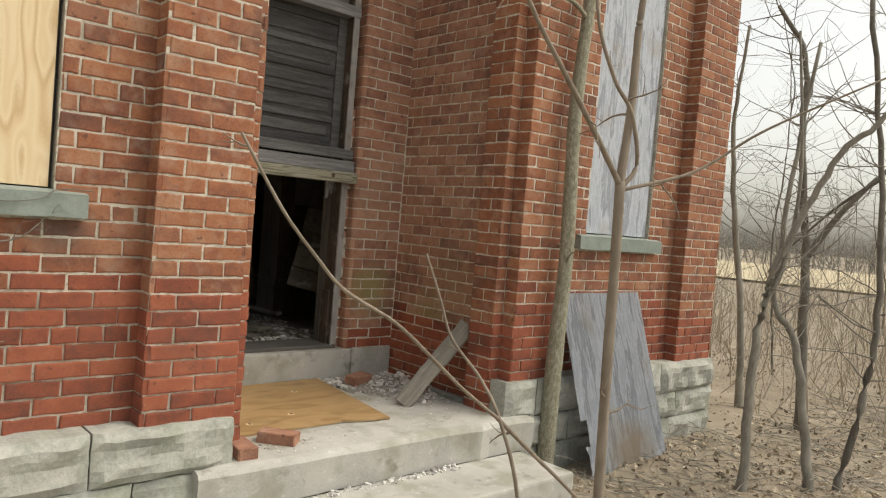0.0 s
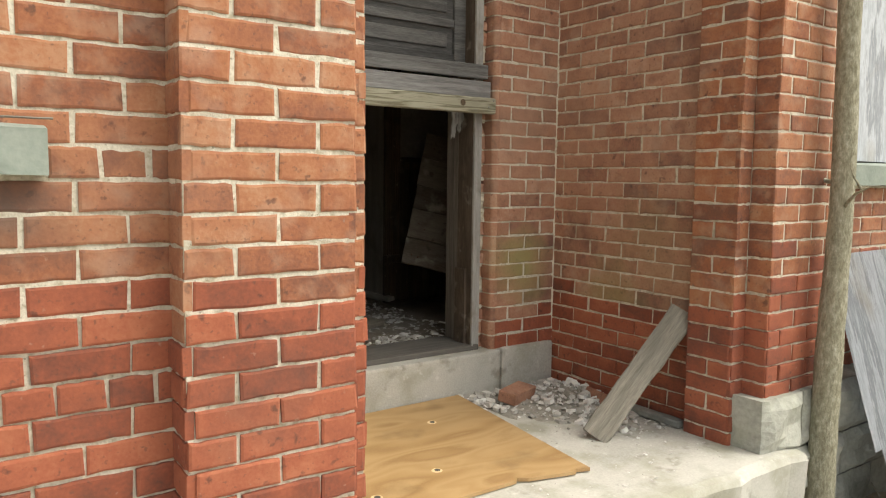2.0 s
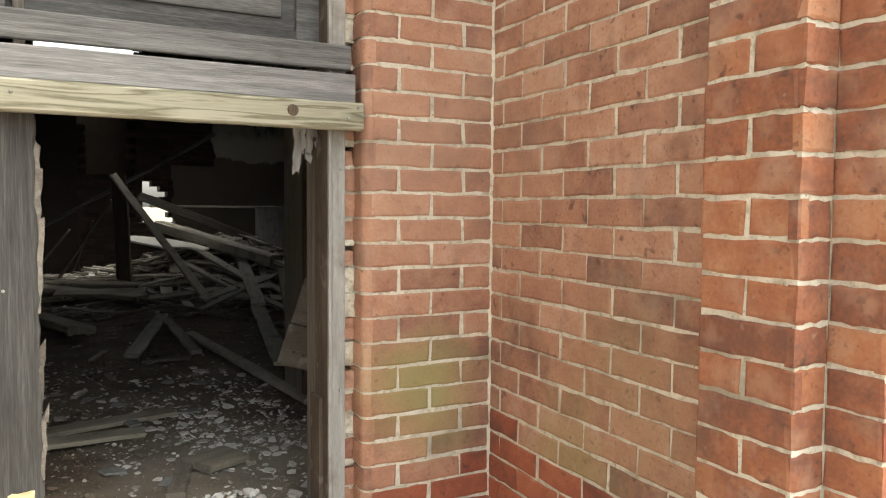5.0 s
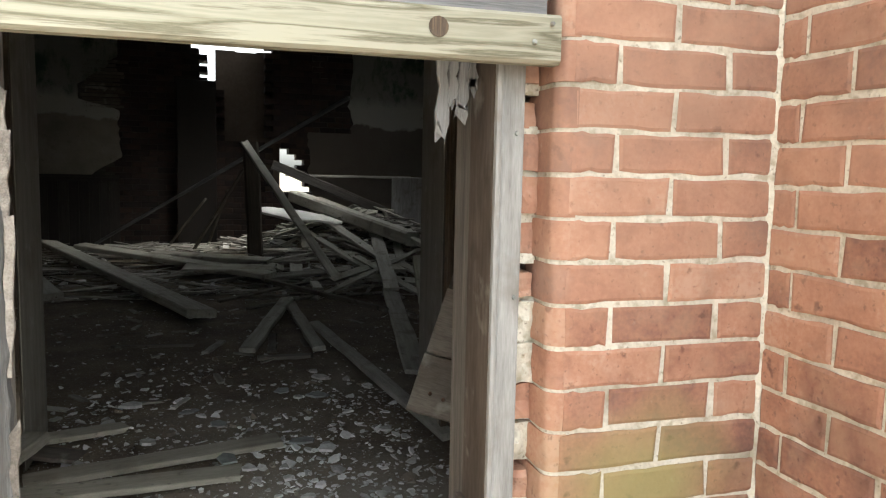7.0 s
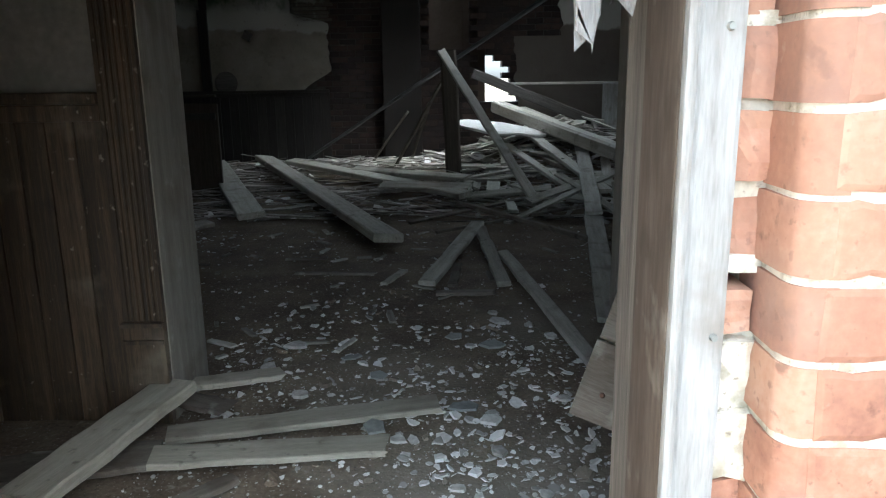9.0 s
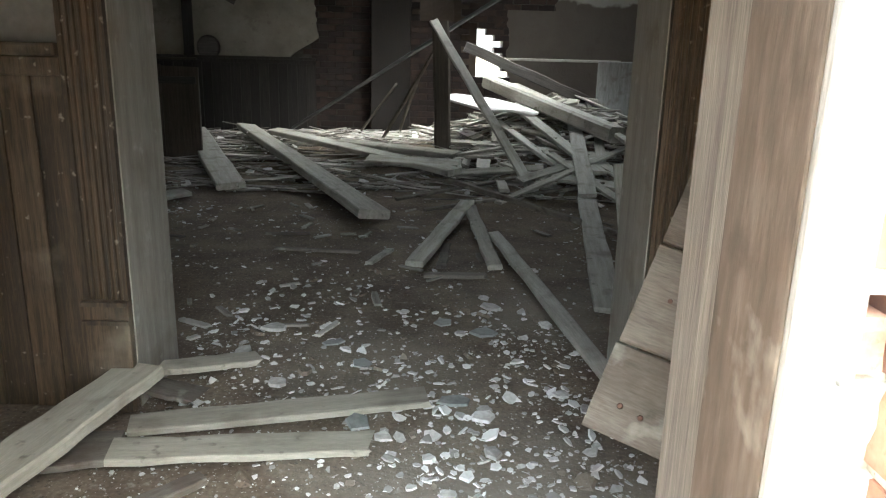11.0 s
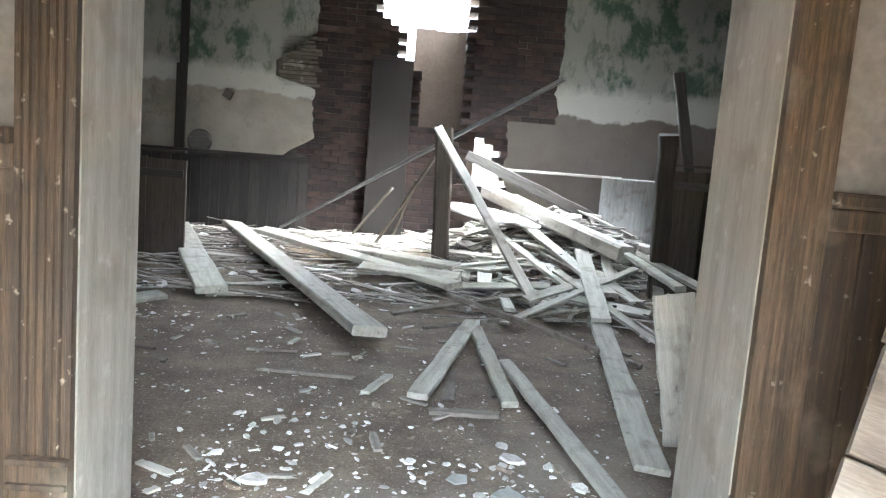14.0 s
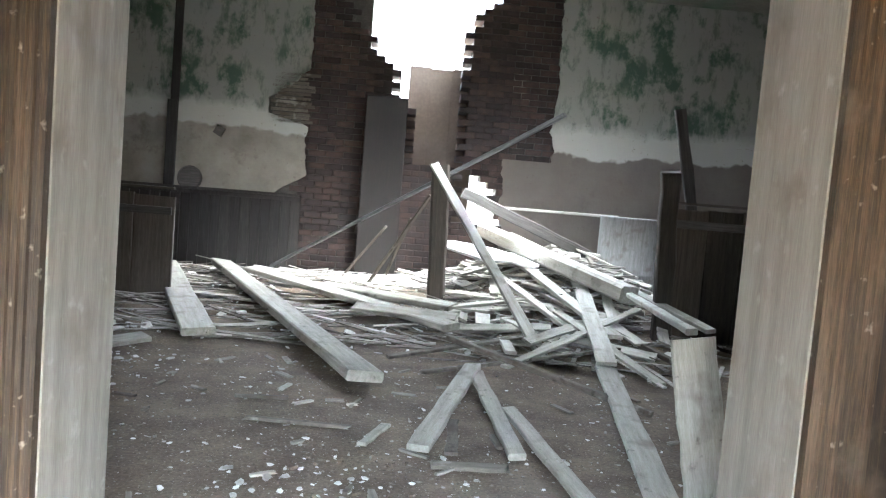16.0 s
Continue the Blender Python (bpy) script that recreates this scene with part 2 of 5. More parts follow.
M_shutter = mat("brown_grey_boards", [(0.055, 0.045, 0.034), (0.125, 0.107, 0.086), (0.215, 0.19, 0.16)], 4, stretch=(1.0, 7, 7), bump=0.5, contrast=0.85, grain=45, rand=0.2, rough=0.9, stain=[((0.05, 0.04, 0.03), 22.0, 0.60, 0.70, 0.7), ((0.07, 0.05, 0.035), 6.0, 0.54, 0.68, 0.6), ((0.34, 0.32, 0.285), 8.0, 0.58, 0.68, 0.65)])
M_lath = mat("lath", [(0.07, 0.06, 0.05), (0.20, 0.18, 0.155), (0.34, 0.315, 0.28), (0.50, 0.47, 0.43)], 4, stretch=(1, 6, 6), bump=0.4, grain=30, rand=0.4, island=True, rough=0.95)
M_brown = mat("varnished_wood", [(0.015, 0.010, 0.006), (0.045, 0.028, 0.0145), (0.115, 0.077, 0.044)], 4, stretch=(14, 14, 0.5), bump=0.8, contrast=1.3, grain=45, rand=0.14, rough=0.6,
              stain=[((0.26, 0.22, 0.16), 5.0, 0.58, 0.74, 0.45), ((0.36, 0.32, 0.26), 34.0, 0.66, 0.74, 0.7), ((0.02, 0.014, 0.01), 9.0, 0.60, 0.75, 0.6)])
M_jamb = mat("stripped_jamb", [(0.12, 0.108, 0.088), (0.235, 0.218, 0.185), (0.35, 0.33, 0.29)], 3, stretch=(7, 7, 0.5), contrast=0.8, fine=0.35, bump=0.5, grain=40, rough=0.85, stain=[((0.13, 0.10, 0.07), 6.0, 0.55, 0.72, 0.6), ((0.42, 0.40, 0.36), 17.0, 0.62, 0.74, 0.5)])
M_plaster = mat("old_plaster", [(0.13, 0.122, 0.108), (0.20, 0.19, 0.168), (0.29, 0.278, 0.25)], 2.5, bump=0.5, grain=40, rough=0.95,
                stain=[((0.10, 0.17, 0.11), 1.6, 0.54, 0.68, 0.85), ((0.16, 0.14, 0.12), 2.7, 0.55, 0.72, 0.6)],
                spots=[((0.52, 0.51, 0.48), (-0.9, 13.6, 1.75), 0.32, 0.8), ((0.50, 0.48, 0.44), (0.5, 13.6, 1.30), 0.40, 0.6), ((0.06, 0.13, 0.08), (-0.5, 13.6, 2.30), 0.30, 0.85), ((0.07, 0.14, 0.09), (0.1, 13.6, 2.35), 0.22, 0.8),
                       ((0.06, 0.12, 0.08), (4.9, 13.6, 2.25), 0.42, 0.8), ((0.50, 0.48, 0.44), (5.35, 13.6, 1.55), 0.28, 0.7), ((0.17, 0.13, 0.11), (4.5, 13.6, 1.0), 0.40, 0.7)])


def painted_plaster():
    """Old limewash in three coats: beige below, a cream band above it, and a grey-green mouldy coat on top, with ragged limits."""
    m = bpy.data.materials.new("limewashed_plaster")
    m.use_nodes = True
    n, l = m.node_tree.nodes, m.node_tree.links
    b = n["Principled BSDF"]
    geo = n.new("ShaderNodeNewGeometry")
    xyz = n.new("ShaderNodeSeparateXYZ")
    l.new(geo.outputs["Position"], xyz.inputs[0])

    def noise_of(scale, detail, stretch=(1, 1, 1)):
        mp = n.new("ShaderNodeMapping")
        mp.inputs["Scale"].default_value = stretch
        l.new(geo.outputs["Position"], mp.inputs["Vector"])
        t = n.new("ShaderNodeTexNoise")
        t.inputs["Scale"].default_value, t.inputs["Detail"].default_value = scale, detail
        t.inputs["Roughness"].default_value = 0.65
        l.new(mp.outputs[0], t.inputs["Vector"])
        return t.outputs["Fac"]

    def ranged(value, lo, hi, top=1.0):
        r = n.new("ShaderNodeMapRange")
        r.inputs["From Min"].default_value, r.inputs["From Max"].default_value, r.inputs["To Max"].default_value = lo, hi, top
        l.new(value, r.inputs["Value"])
        return r.outputs[0]

    def over(below, colour, fac):
        x = n.new("ShaderNodeMix")
        x.data_type = "RGBA"
        l.new(fac, x.inputs[0])
        l.new(below, x.inputs[6])
        x.inputs[7].default_value = (*colour, 1)
        return x.outputs[2]

    def times(a, c):
        x = n.new("ShaderNodeMath")
        x.operation = "MULTIPLY"
        l.new(a, x.inputs[0])
        l.new(c, x.inputs[1])
        return x.outputs[0]

    def height(wobble, scale):
        x = n.new("ShaderNodeMath")
        x.operation = "MULTIPLY_ADD"
        l.new(noise_of(scale, 4), x.inputs[0])
        x.inputs[1].default_value = wobble
        l.new(xyz.outputs["Z"], x.inputs[2])
        return x.outputs[0]

    ramp = n.new("ShaderNodeValToRGB")
    for e, p, c in zip(ramp.color_ramp.elements, (0.32, 0.68), ((0.19, 0.17, 0.14), (0.31, 0.285, 0.24))):
        e.position, e.color = p, (*c, 1)
    l.new(noise_of(2.2, 7), ramp.inputs["Fac"])
    col = ramp.outputs[0]
    col = over(col, (0.13, 0.105, 0.085), ranged(noise_of(3.5, 6), 0.56, 0.68, 0.7))
    col = over(col, (0.115, 0.094, 0.080), ranged(xyz.outputs["X"], 3.2, 3.4, 0.8))
    cream = ranged(height(0.5, 1.1), 1.92, 1.95)
    col = over(col, (0.43, 0.415, 0.375), cream)
    upper = ranged(height(0.45, 1.7), 2.16, 2.30)
    col = over(col, (0.27, 0.27, 0.24), upper)
    col = over(col, (0.040, 0.085, 0.055), times(upper, ranged(noise_of(3.2, 8, (1, 1, 0.7)), 0.50, 0.60, 0.9)))
    col = over(col, (0.09, 0.12, 0.09), times(upper, ranged(noise_of(9, 6, (1, 1, 0.35)), 0.52, 0.66, 0.7)))
    col = over(col, (0.12, 0.09, 0.07), ranged(noise_of(16, 5), 0.64, 0.72, 0.7))
    l.new(col, b.inputs["Base Color"])
    b.inputs["Roughness"].default_value = 0.95
    bp = n.new("ShaderNodeBump")
    bp.inputs["Strength"].default_value, bp.inputs["Distance"].default_value = 0.5, 0.006
    l.new(noise_of(35, 5), bp.inputs["Height"])
    l.new(bp.outputs[0], b.inputs["Normal"])
    return m


M_wallpaint = painted_plaster()
M_stop = mat("worn_brown_jamb", [(0.03, 0.021, 0.015), (0.075, 0.056, 0.042), (0.14, 0.112, 0.09)], 7, stretch=(2.5, 2.5, 0.5), bump=0.6, grain=40, rough=0.85, stain=[((0.30, 0.275, 0.24), 9.0, 0.58, 0.70, 0.7), ((0.04, 0.028, 0.02), 14.0, 0.60, 0.72, 0.6)])
M_white = mat("plaster_chip", [(0.30, 0.285, 0.26), (0.52, 0.505, 0.475), (0.72, 0.71, 0.69)], 12, bump=0.5, grain=80, rand=0.5, island=True, rough=0.93)
M_slate = mat("slate_chip", [(0.15, 0.155, 0.145), (0.25, 0.26, 0.245), (0.36, 0.37, 0.35)], 9, bump=0.3, grain=60, rand=0.3, rough=0.8)
M_rub = mat("mortar_dust", [(0.16, 0.145, 0.12), (0.30, 0.28, 0.245), (0.48, 0.46, 0.42)], 14, bump=1.0, grain=70, rough=0.97, bump_dist=0.01)
M_bark = mat("grey_bark", [(0.13, 0.12, 0.10), (0.24, 0.225, 0.19), (0.36, 0.34, 0.29)], 9, stretch=(1, 1, 0.35), bump=0.9, grain=60, rough=0.93, bump_dist=0.006)
M_brush = mat("dry_brush", [(0.20, 0.165, 0.115), (0.32, 0.27, 0.20), (0.44, 0.385, 0.295)], 6, stretch=(1, 1, 0.4), bump=0.4, grain=50, rough=0.93)
M_straw = mat("straw_field", [(0.38, 0.32, 0.20), (0.48, 0.41, 0.27), (0.58, 0.51, 0.36)], 0.6, bump=0.5, grain=8, rough=0.97)
M_barkn = mat("ridged_young_bark", [(0.12, 0.11, 0.07), (0.27, 0.255, 0.185), (0.48, 0.465, 0.38)], 55, stretch=(1, 1, 0.45), bump=1.0, grain=140, rough=0.93, bump_dist=0.012)
M_barkb = mat("brown_bark", [(0.13, 0.10, 0.075), (0.23, 0.19, 0.145), (0.34, 0.29, 0.235)], 9, stretch=(1, 1, 0.35), bump=0.7, grain=60, rough=0.9)
M_barkd = mat("dark_bark", [(0.075, 0.068, 0.057), (0.155, 0.142, 0.12), (0.25, 0.232, 0.20)], 9, stretch=(1, 1, 0.35), bump=0.7, grain=60, rough=0.93)
M_leaf = mat("dead_leaf", [(0.12, 0.085, 0.055), (0.33, 0.265, 0.185), (0.56, 0.485, 0.37)], 5, bump=0, grain=40, rand=0.4, island=True, rough=0.9)
M_metal = mat("rusted_iron", [(0.05, 0.03, 0.025), (0.12, 0.065, 0.045), (0.2, 0.12, 0.09)], 14, bump=0.5, grain=90, rough=0.75, metal=0.4)
M_paint = mat("flaking_white_paint", [(0.17, 0.165, 0.158), (0.29, 0.287, 0.278), (0.41, 0.407, 0.395)], 6, stretch=(8, 8, 0.8), bump=0.5, grain=40, rough=0.8,
              stain=[((0.20, 0.18, 0.16), 11.0, 0.52, 0.66, 0.8)])


# ---- building blocks ----
def link(name, bm, material, parent=None, label="", smooth=False):
    me = bpy.data.meshes.new(name)
    bm.normal_update()
    bm.to_mesh(me)
    bm.free()
    if smooth:
        me.shade_smooth()
    me.materials.append(material)
    ob = new(name, me)
    if parent is not None:
        ob.parent = parent
    if label:
        ob["label"] = label
    return ob


def part(name, bm, material, parent, label="", smooth=False):
    return link(name, bm, material, parent, label, smooth)


def root(name, m=None, label="", category="", group="", kind=""):
    e = new(name)
    if m is not None:
        e.matrix_world = m
    return tagged(e, label, category, group, kind)


def bm_box(x0, x1, y0, y1, z0, z1, bev=0.0, bm=None):
    own = bm is None
    bm = bm or bmesh.new()
    r = bmesh.ops.create_cube(bm, size=1.0, matrix=Matrix.Translation(((x0 + x1) / 2, (y0 + y1) / 2, (z0 + z1) / 2)) @ Matrix.Diagonal((x1 - x0, y1 - y0, z1 - z0, 1)))
    if bev and own:
        bmesh.ops.bevel(bm, geom=list(bm.edges), offset=bev, segments=2, affect="EDGES", profile=0.6)
    return bm


def bm_board(length, width, thick, seed=0, wear=0.006, broken=0.0, cuts=8):
    """A board along x from 0 to length, its width along y and its thickness along z, with worn edges and, if broken, splintered ends."""
    rng = random.Random(seed)
    bm = bmesh.new()
    b = min(thick, width) * 0.16
    hw, ht = width / 2, thick / 2
    prof = [(-hw + b, -ht), (hw - b, -ht), (hw, -ht + b), (hw, ht - b), (hw - b, ht), (-hw + b, ht), (-hw, ht - b), (-hw, -ht + b)]
    rings = []
    for i in range(cuts + 1):
        x = length * i / cuts
        dl, dr = rng.uniform(-wear, wear), rng.uniform(-wear, wear)
        ring = []
        for (py, pz) in prof:
            xx = x
            if broken and i == cuts:
                xx += broken * rng.uniform(-1, 0.6)
            ring.append(bm.verts.new((xx, py + (dl if py < 0 else dr), pz)))
        rings.append(ring)
    for a, c in zip(rings, rings[1:]):
        for k in range(8):
            bm.faces.new((a[k], a[(k + 1) % 8], c[(k + 1) % 8], c[k]))
    bm.faces.new(list(reversed(rings[0])))
    bm.faces.new(rings[-1])
    return bm


def axis(p, q, up=(0, 0, 1), tilt=0.0):
    """A pose at p whose x runs to q and whose z lies as near to up as it can, turned by tilt degrees about x."""
    p, q = Vector(p), Vector(q)
    x = (q - p).normalized()
    u = Vector(up)
    if abs(x.dot(u)) > 0.99:
        u = Vector((0, -1, 0))
    y = u.cross(x).normalized()
    z = x.cross(y)
    return Matrix.Translation(p) @ Matrix((x, y, z)).transposed().to_4x4() @ pose(0, 0, 0, tilt)


_serial = [0]


def board(name, p, q, width, thick, material=None, label="", category="board", up=(0, 0, 1), tilt=0.0, broken=0.0, wear=0.005, group="", kind=""):
    _serial[0] += 1
    bm = bm_board((Vector(q) - Vector(p)).length, width, thick, _serial[0], wear, broken)
    ob = link(name, bm, material or M_plank)
    ob.matrix_world = axis(p, q, up, tilt)
    return tagged(ob, label, category, group, kind)


def bm_slab_outline(pts, z0, z1):
    bm = bmesh.new()
    lo = [bm.verts.new((x, y, z0)) for x, y in pts]
    hi = [bm.verts.new((x, y, z1)) for x, y in pts]
    k = len(pts)
    bm.faces.new(list(reversed(lo)))
    bm.faces.new(hi)
    for i in range(k):
        bm.faces.new((lo[i], lo[(i + 1) % k], hi[(i + 1) % k], hi[i]))
    return bm


# ---- brickwork ----
COURSE, BL, JOINT = 0.0738, 0.2105, 0.0095
_brick_meshes = {}


def brick_mesh(length, variant, material):
    key = (round(length, 3), variant, material.name)
    if key in _brick_meshes:
        return _brick_meshes[key]
    rng = random.Random(int(length * 1000) * 7 + variant)
    verts, faces = brick_geo(length, rng)
    me = bpy.data.meshes.new("brick")
    me.from_pydata(verts, [], faces)
    me.materials.append(material)
    _brick_meshes[key] = me
    return me


def brick_geo(length, rng):
    """A brick's face in the plane y = 0, seen from -y; x along the wall, z up; its edges are chipped."""
    hh, ll = (COURSE - JOINT) / 2, length / 2
    out = []
    nseg = 5
    for sx, sz, ex, ez in ((-1, -1, 1, -1), (1, -1, 1, 1), (1, 1, -1, 1), (-1, 1, -1, -1)):
        steps = nseg if sz == ez else 1
        for k in range(steps):
            f = k / steps
            x = ll * (sx + (ex - sx) * f) + rng.uniform(-0.0030, 0.0030)
            z = hh * (sz + (ez - sz) * f) + rng.uniform(-0.0025, 0.0025)
            out.append((x, z))
    k = len(out)
    prouds = 0.0014 + rng.uniform(-0.001, 0.0016)
    verts = [(x, 0.02, z) for x, z in out] + [(x, -prouds + 0.0022, z) for x, z in out]
    verts += [(x * (1 - 0.006 / ll), -prouds + rng.uniform(-0.0005, 0.0005), z * (1 - 0.006 / hh)) for x, z in out]
    faces = []
    for i in range(k):
        j = (i + 1) % k
        faces.append((i, j, k + j, k + i))
        faces.append((k + i, k + j, 2 * k + j, 2 * k + i))
    faces.append(tuple(2 * k + i for i in range(k)))
    return verts, faces


def brick_face(wall, origin, heading, length, z0, z1, near, phase=0.0, holes=(), header_every=0, seed=1, low_to=None, unit_length=BL, z_shift=-0.02, upper=None):
    """Bricks on one plane of a wall. origin: where the plane starts (x, y); heading: degrees of its run, with its outside on the right
    hand; near: a box (u0, u1, v0, v1) of that plane in which bricks are parts of their own, the rest is joined; holes: (u0, u1, v0, v1)."""
    rng = random.Random(seed)
    BL, Z0 = unit_length, z_shift
    m0 = pose(origin[0], origin[1], 0, 0, 0, heading)
    jv, jf = [], []
    c0 = math.floor((z0 - Z0) / COURSE + 0.5)
    c1 = math.floor((z1 - Z0) / COURSE)
    made = 0
    for c in range(c0, c1):
        zc = Z0 + (c + 0.5) * COURSE
        header = header_every > 0 and (c % header_every) == 5
        unit = BL / 2 if header else BL
        start = -((phase + (BL / 4 if header else (BL / 2 if c % 2 else 0))) % unit)
        u = start
        while u < length - 0.012:
            a, b = max(u, 0), min(u + unit, length)
            u += unit
            spans = [(a, b)]
            for h in holes:
                if h[2] < zc < h[3]:
                    nxt = []
                    for s in spans:
                        if s[1] <= h[0] or s[0] >= h[1]:
                            nxt.append(s)
                        else:
                            if s[0] < h[0]:
                                nxt.append((s[0], h[0]))
                            if s[1] > h[1]:
                                nxt.append((h[1], s[1]))
                    spans = nxt
            for a2, b2 in spans:
                ln = b2 - a2 - JOINT
                if ln < 0.008:
                    continue
                if b2 >= length - 1e-6:
                    b2 += JOINT / 2
                if a2 <= 1e-6:
                    a2 -= JOINT / 2
                ln = round((b2 - a2 - JOINT) / 0.004) * 0.004
                uc = (a2 + b2) / 2
                k = 2.6 if low_to is not None and zc < low_to - 0.08 else 1.0
                m = m0 @ pose(uc + rng.uniform(-0.0015, 0.0015), (k * rng.uniform(-0.002, 0.0) - 0.0012 * (k - 1) if k > 1 else rng.uniform(-0.002, 0.0015)), zc + rng.uniform(-0.0015, 0.0015), k * rng.uniform(-0.5, 0.5), min(k, 2) * rng.uniform(-0.35, 0.35), k * rng.uniform(-0.4, 0.4))
                if near and near[0] <= uc <= near[1] and near[2] <= zc <= near[3] and made < 300:
                    ob = new("brick", brick_mesh(ln, rng.randrange(6), M_brick_low if low_to is not None and zc < low_to + rng.uniform(-0.10, 0.10) else upper or M_brick_f))
                    ob.parent = wall
                    ob.matrix_world = m
                    made += 1
                else:
                    v, f = brick_geo(ln, rng)
                    o = len(jv)
                    jv += [tuple(m @ Vector(p)) for p in v]
                    jf += [tuple(i + o for i in q) for q in f]
    if jv:
        me = bpy.data.meshes.new("brickwork")
        me.from_pydata(jv, [], jf)
        me.materials.append(M_brick_j)
        ob = new("brickwork", me)
        ob.parent = wall
        tagged(ob, kind="stuff")


# ---- plan ----
FACE, PANEL, BACK, TOP = 3.16, 3.27, 4.425, 4.6     # pier face, wall panel, recess back, wall top
GROUND, PORCH = -0.62, -0.22

ground_bm = bmesh.new()
_n = 110


def _spread(i, n, c, near, far):
    s = 2 * i / n - 1
    return c + near * s + far * s ** 5


_gv = [[None] * (_n + 1) for _ in range(_n + 1)]
for i in range(_n + 1):
    for j in range(_n + 1):
        gx, gy = _spread(i, _n, 5, 14, 900), _spread(j, _n, 3, 14, 900)
        d = math.hypot(gx - 5, gy - 3)
        gz = GROUND + 0.07 * noise.noise((gx * 0.5, gy * 0.5, 0)) * min(1, d / 3) + 0.02 * noise.noise((gx * 2.3, gy * 2.3, 4))
        _gv[i][j] = ground_bm.verts.new((gx, gy, gz))
for i in range(_n):
    for j in range(_n):
        ground_bm.faces.new((_gv[i][j], _gv[i + 1][j], _gv[i + 1][j + 1], _gv[i][j + 1]))
tagged(link("ground", ground_bm, M_ground, smooth=True), "brown leaf-strewn woodland ground", "ground", kind="structure")


def wall_piece(name, boxes, label):
    w = root(name, None, label, "wall", kind="structure")
    for bx in boxes:
        part("mortar_core", bm_box(*bx), M_mortar, w, "sandy lime mortar")
    return w


T = 0.002  # depth of the joints
CX = 2.55  # middle of the entrance
# front wall, west of the entrance
wall_w = wall_piece("wall_west", [(-1.0, -0.03, PANEL + T, 3.6, 0, TOP), (0.80, 1.18, PANEL + T, 3.6, 0, TOP), (-0.03, 0.80, PANEL + T, 3.6, 0, 0.875), (-0.03, 0.80, PANEL + T, 3.6, 3.3, TOP)],
                  "weathered red brick front wall with sandy mortar")
pier_w = wall_piece("wall_pier_west", [(1.17 + T, 1.60 - T, FACE + T, 3.7, 0, TOP), (1.60 - T, 1.685 - T, 3.265 + T, 3.48 - T, PORCH, TOP), (1.5, 1.61 - T, 3.3, 4.5, PORCH, TOP)],
                    "stepped red brick pier beside the entrance")
pier_e = wall_piece("wall_pier_east", [(3.50 + T, 3.93 - T, FACE + T, 3.46, 0, TOP), (3.52, 3.93 - T, 3.46, 3.7, 0, TOP), (3.415 + T, 3.50 + T, 3.265 + T, 3.48 - T, PORCH, TOP)],
                    "stepped red brick pier with chipped lower bricks")
wall_side = wall_piece("wall_recess_side", [(3.505 + T, 3.75, 3.4, 4.5, PORCH, TOP)], "red brick side wall of the entrance recess, green-stained low down")
wall_back = wall_piece("wall_recess_back", [(3.10, 3.75, BACK + T, 4.72, 0, TOP), (3.077, 3.10, 4.446, 4.72, 0, TOP), (1.4, 2.09 - T, BACK + T, 4.72, 0, TOP), (2.08, 3.1, BACK + T, 4.72, 3.4, TOP)], "narrow red brick wall beside the door")
wall_e = wall_piece("wall_east", [(3.92, 4.31, PANEL + T, 3.6, 0, TOP), (5.12, 6.05, PANEL + T, 3.6, 0, TOP), (4.31, 5.12, PANEL + T, 3.6, 0, 0.875), (4.31, 5.12, PANEL + T, 3.6, 3.3, TOP)],
                  "red brick front wall with a boarded window")
corner_e = wall_piece("wall_corner_east", [(5.50 + T, 6.05 - T, FACE + T, 3.7, 0, TOP)], "red brick corner pier of the building")

# ---- stone base, sills, porch ----
def stone_block(parent, x0, x1, z0, z1, y0, y1, seed):
    """A rock-faced block whose face lies at y0, seen from -y."""
    rng = random.Random(seed)
    nx, nz = max(5, int((x1 - x0) / 0.045)), 6
    bm = bmesh.new()
    g = []
    for j in range(nz + 1):
        row = []
        for i in range(nx + 1):
            x, z = x0 + (x1 - x0) * i / nx, z0 + (z1 - z0) * j / nz
            edge = min(i, nx - i, j * 1.4, (nz - j) * 1.4)
            d = -0.030 * min(1, edge / 1.6) + 0.045 * noise.noise((x * 7, z * 9, seed * 3.1)) * min(1, edge)
            row.append(bm.verts.new((x + rng.uniform(-0.003, 0.003), y0 + d, z + rng.uniform(-0.004, 0.004))))
        g.append(row)
    for j in range(nz):
        for i in range(nx):
            bm.faces.new((g[j][i], g[j][i + 1], g[j + 1][i + 1], g[j + 1][i]))
    ring = g[0] + [g[j][nx] for j in range(1, nz + 1)] + list(reversed(g[nz][:-1])) + [g[j][0] for j in range(nz - 1, 0, -1)]
    back = [bm.verts.new((v.co.x, y1, v.co.z)) for v in ring]
    for k in range(len(ring)):
        q = (k + 1) % len(ring)
        bm.faces.new((ring[q], ring[k], back[k], back[q]))
    bm.faces.new(back)
    return part("stone", bm, M_stone, parent)


